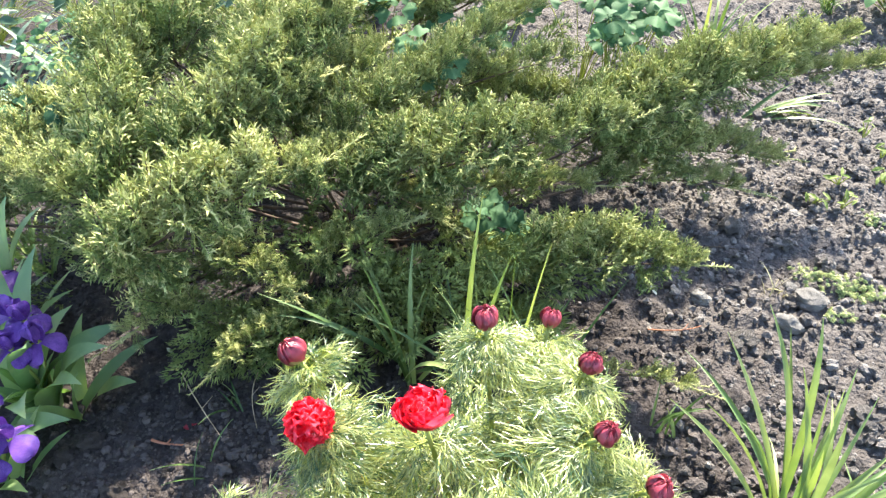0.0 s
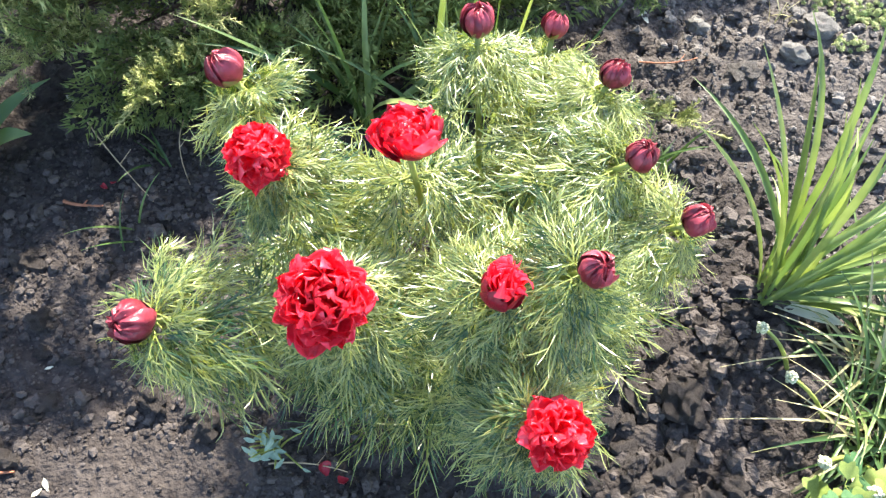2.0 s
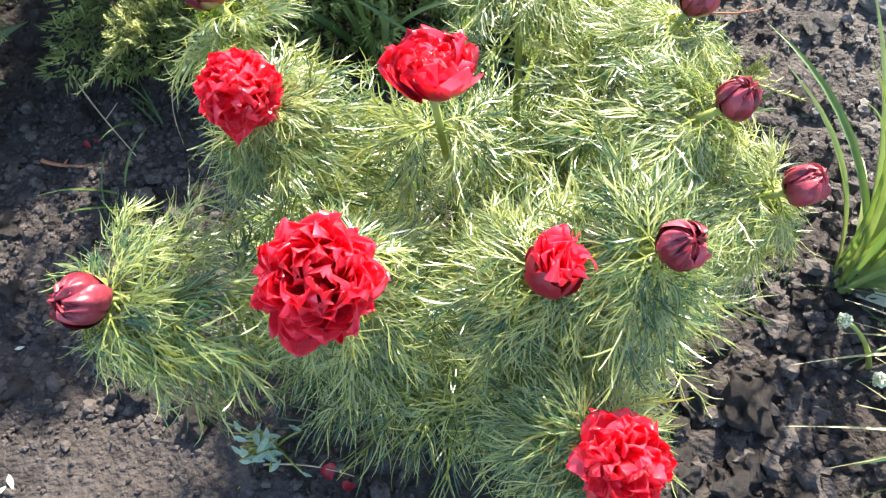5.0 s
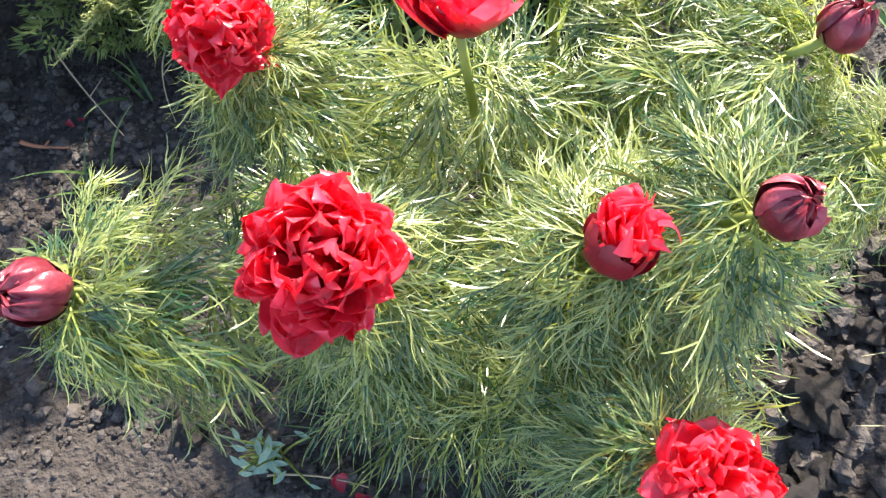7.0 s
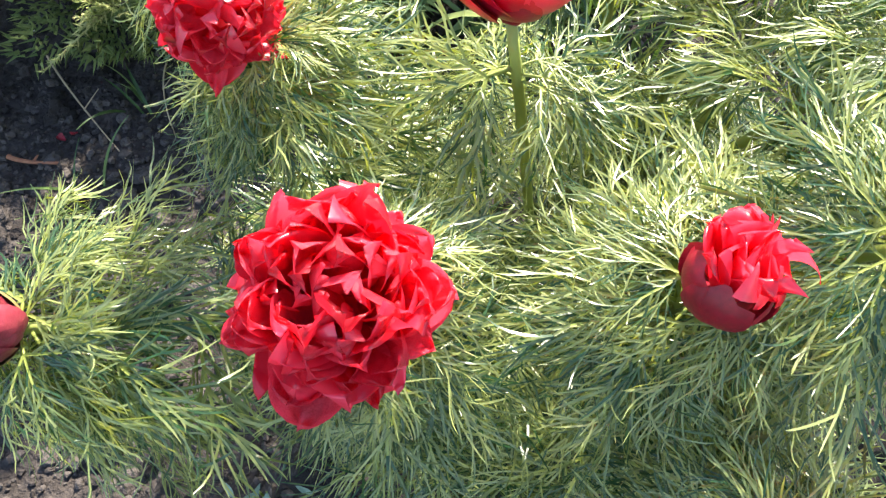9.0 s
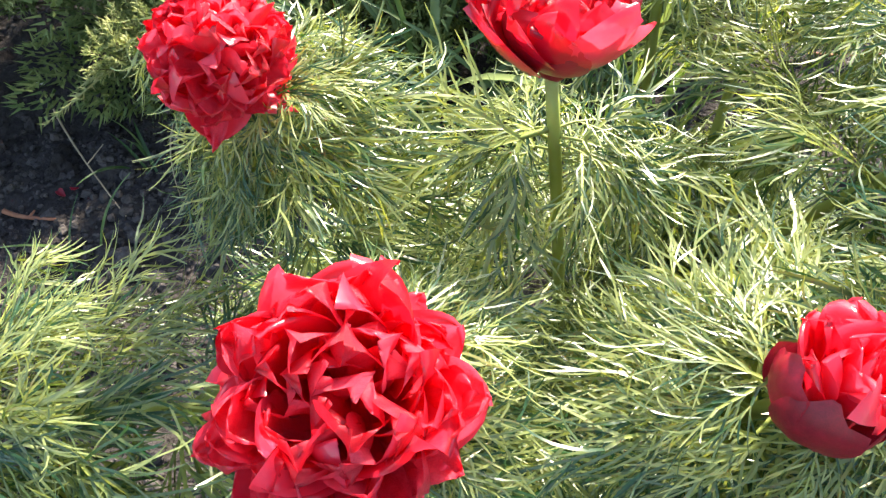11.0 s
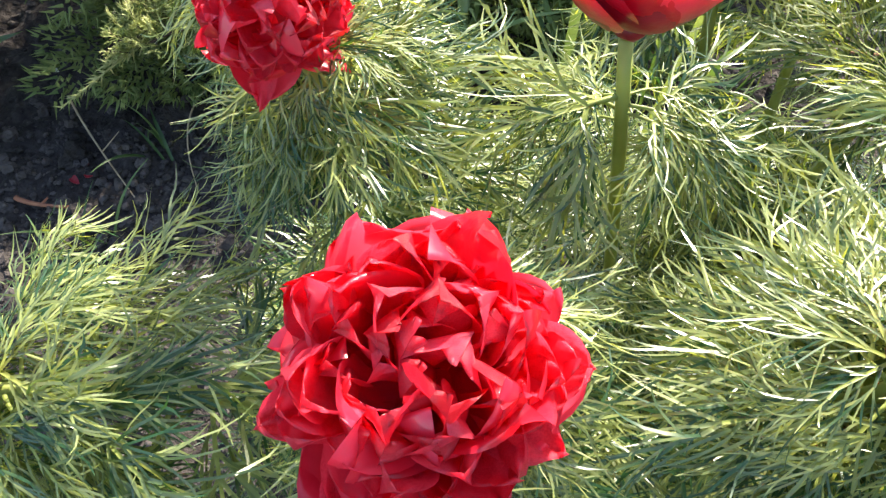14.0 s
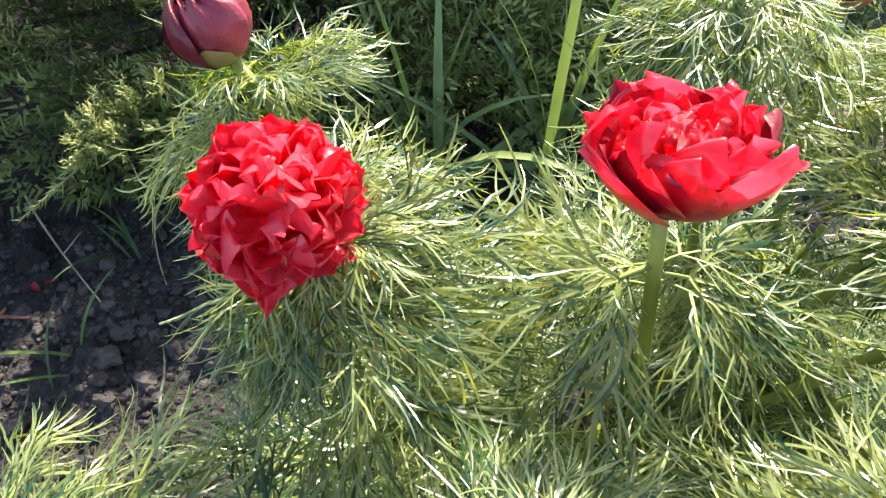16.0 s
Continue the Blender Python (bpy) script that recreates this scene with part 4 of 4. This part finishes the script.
def leafy(name, at, tops, size, leaves, label, category, group="", mat=STEM, up=(0, -0.35, 1)):
    """A plant whose stalks rise from one foot to each top, where a leaf spreads."""
    foot = Vector((at[0], at[1], rise(at[0], at[1])))
    ob = thing(name, foot, label, category, group)
    for i, t in enumerate(tops):
        t = Vector(t)
        g = Geo()
        pts = bezier(foot, Vector((foot.x * 0.6 + t.x * 0.4, foot.y * 0.6 + t.y * 0.4, t.z * 0.75)), t, 6)
        g.tube([p - foot for p in pts], [0.0016 - 0.0001 * k for k in range(7)], 4)
        part("stalk", g.mesh("stalk", mat), ob)
        a = q.uniform(0, 6.28)
        x = Vector((math.cos(a), math.sin(a), 0))
        n = Vector(up) + Vector((q.uniform(-0.35, 0.35), q.uniform(-0.35, 0.35), 0))
        x = x - n * (x.dot(n) / n.dot(n))
        part("leaf", q.choice(leaves), ob, axes(x, n, t) @ Matrix.Scale(size * q.uniform(0.8, 1.2), 4))
    return ob


def scatter(c, n, rx, ry, rz):
    return [(c[0] + q.gauss(0, rx), c[1] + q.gauss(0, ry), c[2] + q.gauss(0, rz)) for _ in range(n)]


COL_LABEL = "columbine with blue-green lobed leaves growing through the juniper"
for c, n, rx in (((-0.222, 1.50, 0.33), 8, 0.05), ((-0.09, 1.29, 0.31), 6, 0.035), ((0.27, 1.54, 0.31), 11, 0.06), ((0.31, 1.39, 0.28), 9, 0.045),
                 ((0.38, 1.48, 0.27), 7, 0.04), ((0.066, 1.00, 0.07), 8, 0.04), ((-0.82, 1.17, 0.27), 8, 0.05), ((0.04, 1.42, 0.27), 8, 0.06),
                 ((0.02, 0.99, 0.10), 5, 0.04)):
    leafy("columbine", (c[0], c[1] + 0.05), scatter((c[0], c[1], c[2] + 0.03), n, rx, rx * 0.6, 0.02), 0.042, CLEAF, COL_LABEL, "columbine", "columbines")
for c, n in (((-1.04, 1.63, 0.27), 11), ((-0.93, 1.36, 0.27), 10), ((-0.97, 1.48, 0.27), 9)):
    leafy("lime_leaf_plant", (c[0], c[1] + 0.03), scatter(c, n, 0.05, 0.05, 0.03), 0.027, CLEAF_LIME[:2] + CLEAF[:3], "yellow-green lobed leaves on thin stalks", "perennial", "lime plants")
# grey-green bulb leaves and a dark leafy bush at the back
for at, n, seed in (((-1.22, 1.62), 16, 51), ((-1.34, 1.78), 14, 52), ((-1.12, 1.78), 10, 53), ((-1.08, 1.50), 10, 54), ((-1.45, 1.95), 14, 55), ((-1.25, 2.05), 12, 56)):
    clump("bulb_leaf_clump", at, "fallen grey-green strap leaves, silvery in the sun", "bulb plant",
          fan_blades(n, (0.22, 0.36), (0.016, 0.026), (0.5, 1.3), (0.2, 0.9), (GREY,), 0.06, seed, (0, 6.28), 0.3), group="bulb leaves")
DLEAF = [oval_leaf(DEEP, 0.33, 0.25), oval_leaf(DEEP, 0.28, 0.4)]
DLEAF_MID = [oval_leaf(IRISLEAF, 0.34, 0.25), oval_leaf(COLUMB, 0.30, 0.4)]
for c, n, r, ls, size in (((-1.60, 2.15, 0.16), 70, 0.13, DLEAF, 0.045), ((-1.35, 2.25, 0.14), 50, 0.12, DLEAF, 0.045), ((-1.15, 2.35, 0.15), 60, 0.16, DLEAF, 0.05), ((-0.75, 2.15, 0.2), 70, 0.16, DLEAF, 0.05), ((-0.3, 2.2, 0.2), 70, 0.16, DLEAF, 0.05), ((0.15, 2.1, 0.2), 60, 0.14, DLEAF, 0.05), ((1.27, 2.02, 0.13), 70, 0.10, DLEAF_MID + DLEAF, 0.055), ((1.42, 2.12, 0.12), 40, 0.10, DLEAF_MID, 0.055)):
    leafy("leafy_bush", (c[0], c[1]), scatter(c, n, r, r * 0.8, 0.05), size, ls, "low dark green leafy garden bush on soil", "bush", "leafy bushes")
# grass tufts: in the juniper's gap, by its foot and on the bare bed
for at, n, ln, w, seed, label, az in (
        ((-0.14, 0.72), 14, (0.18, 0.34), (0.007, 0.012), 61, "tuft of broad green grass blades by the juniper", (0, 6.28)),
        ((-0.02, 0.70), 12, (0.15, 0.30), (0.005, 0.010), 62, "tuft of green grass blades by the juniper", (0, 6.28)),
        ((0.10, 0.68), 9, (0.15, 0.28), (0.005, 0.009), 63, "tuft of green grass blades by the juniper", (0, 6.28)),
        ((0.62, 1.68), 20, (0.16, 0.30), (0.008, 0.014), 64, "tuft of green strap grass behind the juniper", (-1, 3.14)),
        ((0.70, 1.50), 9, (0.12, 0.24), (0.008, 0.013), 65, "fallen strap grass beside the juniper", (-0.5, 0.8)),
        ((1.10, 2.04), 40, (0.06, 0.12), (0.003, 0.005), 66, "short olive grass tuft on bare soil", (0, 6.28)),
        ((0.29, 0.60), 9, (0.05, 0.11), (0.004, 0.007), 67, "small weed tuft with narrow leaves on soil", (0, 6.28)),
        ((-0.475, 0.54), 4, (0.06, 0.12), (0.003, 0.0042), 68, "thin grass tuft on dark soil", (0, 6.28)),
        ((-0.44, 0.68), 6, (0.06, 0.12), (0.003, 0.005), 69, "thin grass tuft on dark soil", (0, 6.28)),
        ((-0.95, 1.02), 12, (0.15, 0.25), (0.008, 0.013), 70, "tuft of green strap leaves beside the irises", (0, 6.28)),
        ((0.56, 0.90), 7, (0.04, 0.09), (0.002, 0.004), 71, "sparse dry grass on bare soil", (0, 6.28))):
    lean = (0.9, 1.3) if "fallen" in label else (0.05, 0.7)
    clump("grass_tuft", at, label, "grass", fan_blades(n, ln, w, lean, (0.2, 1.3), (DRY,) if "dry" in label else (GRASS,) if "thin" in label else (GRASS, STRAP), 0.02, seed, az, 0.4, 0.35), "blade", "grass tufts")
# long single blades that stand over the peony
clump("grass_tuft", (0.02, 0.60), "long light green grass blades rising behind the peony", "grass",
      [((0, 0, 0), blade(0.43, 0.006, 0.35, 0.14, 0.12, 0.5, STRAP, 0.4, 0.5)), ((0.01, 0.03, 0), blade(0.40, 0.004, 0.8, 0.04, 0.08, 0.5, GRASS, -0.4, 0.5)),
       ((-0.06, 0.05, 0), blade(0.42, 0.009, 1.2, 0.15, 0.5, 0.5, STRAP, 0.2, 0.5))], "blade", "grass tufts")
# weed with bluish leaves in front of the peony
GL = [oval_leaf(GLAUC, 0.15, 0.3), oval_leaf(GLAUC, 0.18, 0.2)]
leafy("bluish_weed", (-0.25, 0.235), scatter((-0.25, 0.222, 0.05), 30, 0.018, 0.012, 0.018), 0.015, GL, "bluish-green weed with narrow oval leaves on soil", "weed", "", STEM, (0, -0.5, 1))
leafy("lobed_weed", (0.42, 0.11), scatter((0.41, 0.115, 0.05), 14, 0.03, 0.02, 0.012), 0.032, CLEAF_LIME + CLEAF[:2], "pale green lobed leaves low on soil", "weed")
YL = [oval_leaf(LIME, 0.2, 0.3), oval_leaf(LIME, 0.16, 0.1)]
for c in ((0.93, 1.38), (0.93, 1.29), (0.80, 1.20), (0.78, 1.13), (0.90, 1.20), (0.72, 1.14)):
    leafy("yellow_weed", c, scatter((c[0], c[1], 0.028), 5, 0.014, 0.012, 0.008), 0.021, YL, "small yellow-green weed on bare soil", "weed", "yellow weeds")

# stonecrop cushions
g = Geo()
for i in range(15):
    a, e = i * 2.399, 0.15 + 1.2 * (i / 15) ** 1.3
    d = Vector((math.cos(a) * math.cos(e), math.sin(a) * math.cos(e), math.sin(e)))
    g.tube([d * 0.05, d * 0.35 + Vector((0, 0, 0.05)), d * 0.55 + Vector((0, 0, 0.12))], [0.06, 0.12, 0.03], 4)
ROS = g.mesh("rosette", SEDUM)
for cx, cy, n, r in ((0.655, 0.93, 60, 0.024), (0.70, 0.895, 50, 0.022), (0.655, 0.825, 30, 0.015), (0.735, 0.87, 30, 0.018), (0.83, 1.08, 30, 0.018), (0.75, 0.81, 14, 0.012)):
    ob = thing("stonecrop", (cx, cy, rise(cx, cy)), "cushion of pale green stonecrop rosettes on soil", "succulent", "stonecrops")
    for i in range(int(n * 1.4)):
        x, y = cx + q.gauss(0, r * 0.85), cy + q.gauss(0, r * 0.65)
        part("rosette", ROS, ob, Matrix.Translation((x, y, rise(x, y) + 0.004)) @ Matrix.Rotation(q.uniform(0, 6), 4, "Z") @ Matrix.Scale(q.uniform(0.006, 0.012), 4))

# ---- litter on the soil ----
def stick(name, pts, r, mat, label, category="twig"):
    pts = [Vector((x, y, rise(x, y) + z)) for x, y, z in pts]
    o = pts[0].copy()
    fine = bezier(pts[0], pts[1], pts[2], 10)
    g = Geo()
    g.tube([p - o for p in fine], [r * (1 - 0.05 * i) for i in range(11)], 6)
    g.tube([fine[6] - o, fine[6] - o + Vector((0.35, 0.3, 0.25)) * (fine[10] - fine[0]).length * 0.3], [r * 0.6, r * 0.3], 5)
    thing(name, o, label, category, "twigs", data=g.mesh(name, mat))


RUST = material("rusty_bark", (0.22, 0.08, 0.04), (0.40, 0.17, 0.09), 60, 0.8, 0.3, 300)
stick("twig", ((-0.575, 0.605, 0.004), (-0.56, 0.598, 0.008), (-0.515, 0.592, 0.004)), 0.003, RUST, "rusty brown bark twig lying on dark soil")
stick("twig", ((-0.56, 0.74, 0.02), (-0.52, 0.68, 0.03), (-0.448, 0.60, 0.004)), 0.0014, STRAW, "long pale dry twig on dark soil")
stick("twig", ((-0.62, 0.222, 0.004), (-0.60, 0.226, 0.007), (-0.565, 0.226, 0.004)), 0.003, RUST, "rusty brown bark twig on soil")
stick("twig", ((-0.26, 0.215, 0.006), (-0.21, 0.215, 0.02), (-0.165, 0.200, 0.006)), 0.0012, STRAW, "thin dry twig on soil below the peony")
stick("twig", ((0.44, 1.02, 0.004), (0.48, 1.03, 0.012), (0.53, 1.02, 0.004)), 0.002, JDEAD, "brown twig on bare soil")
stick("twig", ((0.30, 0.80, 0.004), (0.36, 0.79, 0.01), (0.40, 0.81, 0.004)), 0.0015, RUST, "thin reddish twig on bare soil")
stick("twig", ((-0.40, 0.75, 0.02), (-0.43, 0.70, 0.03), (-0.40, 0.63, 0.004)), 0.0012, STRAW, "pale dry twig below the juniper")
LIT = petals(1.1, 0.55, 0.04, GUARD)
for x, y, a, k in ((-0.19, 0.197, 0.4, 0.018), (-0.515, 0.622, 1.2, 0.010), (-0.505, 0.635, 2.6, 0.009), (-0.165, 0.192, 2.0, 0.014)):
    thing("fallen_petal", Matrix.Translation((x, y, rise(x, y) + 0.006)) @ Matrix.Rotation(a, 4, "Z") @ Matrix.Rotation(0.25, 4, "Y") @ Matrix.Scale(k, 4),
          "fallen crimson peony petal lying on soil", "petal", "fallen petals", data=q.choice(LIT))
WH = petal_mesh(90, 0.25, 0.4, 0.6, 0.1, 0.1, 6, 6, WHITE)
for x, y, a, k in ((-0.523, 0.202, 0.4, 0.016), (-0.53, 0.205, 2.4, 0.013), (-0.60, 0.80, 1.0, 0.016), (0.34, 0.90, 0.3, 0.025), (-0.55, 0.36, 2.0, 0.01)):
    thing("fallen_petal", Matrix.Translation((x, y, rise(x, y) + 0.005)) @ Matrix.Rotation(a, 4, "Z") @ Matrix.Scale(k, 4), "small whitish fallen petal on soil", "petal", "fallen petals", data=WH)

# clods: the large ones singly, the crumbs as one mass
CLODS = []
for i in range(8):
    g = Geo()
    g.lump((0, 0, 0), 1.0, 800 + i, 3, 0.7, 0.45)
    CLODS.append(g.mesh("soil_clod", CLOD, smooth=False))
CLODS_PALE = []
for i in range(6):
    g = Geo()
    g.lump((0, 0, 0), 1.0, 850 + i, 3, 0.7, 0.45)
    CLODS_PALE.append(g.mesh("soil_clod", CLOD_PALE, smooth=False))
ROCKS = []
for i in range(5):
    g = Geo()
    g.lump((0, 0, 0), 1.0, 900 + i, 3, 0.65, 0.2)
    ROCKS.append(g.mesh("pebble", STONE, smooth=False))


def lie(name, meshes, x, y, r, label, category, group):
    thing(name, Matrix.Translation((x, y, rise(x, y) + r * 0.28)) @ Matrix.Rotation(q.uniform(0, 6.28), 4, "Z") @ Matrix.Rotation(q.uniform(-0.3, 0.3), 4, "X") @ Matrix.Scale(r, 4),
          label, category, group, data=q.choice(meshes))


def free(x, y):
    """Not in the trodden patch."""
    return ((x + 0.42) / 0.15) ** 2 + ((y - 0.19) / 0.07) ** 2 > 1


for x, y, r in ((0.247, 0.254, 0.030), (0.235, 0.33, 0.018), (0.20, 0.27, 0.020), (0.28, 0.29, 0.016), (0.17, 0.20, 0.017), (-0.542, 0.31, 0.016), (-0.609, 0.51, 0.022),
                (-0.335, 0.262, 0.017), (-0.36, 0.285, 0.013), (0.22, 0.17, 0.02), (0.26, 0.13, 0.018), (0.12, 0.17, 0.014), (0.30, 0.35, 0.014), (-0.57, 0.42, 0.017)):
    lie("soil_clod", CLODS, x, y, r, "large dark clod of dry garden soil", "clod", "soil clods")
n = 0
while n < 200:
    x, y = q.uniform(-0.95, 1.15), q.uniform(0.08, 1.8)
    if free(x, y) and (x > 0.15 or x < -0.25):
        lie("soil_clod", CLODS_PALE if x * 2.2 + y > 1.6 else CLODS, x, y, min(0.02, 0.007 * math.exp(q.gauss(0, 0.4)) + (0.003 if x > 0.2 else 0)), "dark clod of dry garden soil", "clod", "soil clods")
        n += 1
for i in range(55):
    lie("soil_clod", CLODS, q.uniform(0.10, 0.36), q.uniform(0.08, 0.42), q.uniform(0.007, 0.017), "dark clod of garden soil beside the peony", "clod", "soil clods")
lie("stone", ROCKS, 0.618, 0.865, 0.024, "grey rounded stone beside the stonecrop", "stone", "stones")
lie("stone", ROCKS, 0.56, 0.81, 0.020, "flat grey stone on bare soil", "stone", "stones")
lie("stone", ROCKS, 0.42, 0.884, 0.016, "grey stone on bare soil", "stone", "stones")
for i in range(30):
    x, y = q.uniform(0.45, 1.15), q.uniform(0.55, 1.7)
    lie("pebble", ROCKS, x, y, q.uniform(0.005, 0.011), "pale grey pebble on bare soil", "pebble", "pebbles")

crumbs, pale_crumbs = Geo(), Geo()
count = 0
while count < 10500:
    x, y = q.uniform(-1.05, 1.25), q.uniform(0.02, 1.9)
    if not free(x, y) and q.random() < 0.8:
        continue
    if -0.85 < x < 0.35 and y > 0.95:
        continue
    r = 0.0028 * math.exp(q.gauss(0, 0.5)) * (1.4 if x > 0.12 else 1.0)
    g = pale_crumbs if x * 2.2 + y + q.gauss(0, 0.25) > 1.55 else crumbs
    g.lump((x, y, rise(x, y) + r * 0.3), min(r, 0.011), count, 2 if r > 0.0062 else 1, 0.8, 0.3)
    count += 1
for i in range(7500):
    x, y = q.uniform(-0.8, -0.15), q.uniform(0.08, 0.72)
    if free(x, y) or q.random() < 0.3:
        r = 0.0020 * math.exp(q.gauss(0, 0.55))
        crumbs.lump((x, y, rise(x, y) + r * 0.3), min(r, 0.007), i, 1, 0.8, 0.3)
for i in range(3600):
    x, y = q.uniform(0.3, 1.25), q.uniform(0.5, 2.1)
    r = 0.0042 * math.exp(q.gauss(0, 0.4))
    pale_crumbs.lump((x, y, rise(x, y) + r * 0.2), min(r, 0.012), i, 1, 0.75, 0.4)
for i in range(420):
    x, y = (q.uniform(0.08, 0.50), q.uniform(0.04, 0.55)) if i < 260 else (q.uniform(-0.75, -0.22), q.uniform(0.10, 0.60))
    if free(x, y):
        r = (0.0085 if i < 260 else 0.0055) * math.exp(q.gauss(0, 0.3))
        crumbs.lump((x, y, rise(x, y) + r * 0.3), r, i, 2, 0.75, 0.4)
thing("soil_crumbs", (0, 0, 0), "loose crumbs of dark garden soil", "soil crumbs", kind="stuff", data=crumbs.mesh("soil_crumbs", CLOD, smooth=False))
thing("dry_soil_crumbs", (0, 0, 0), "loose crumbs of pale garden soil", "soil crumbs", kind="stuff", data=pale_crumbs.mesh("soil_crumbs", CLOD_PALE, smooth=False))
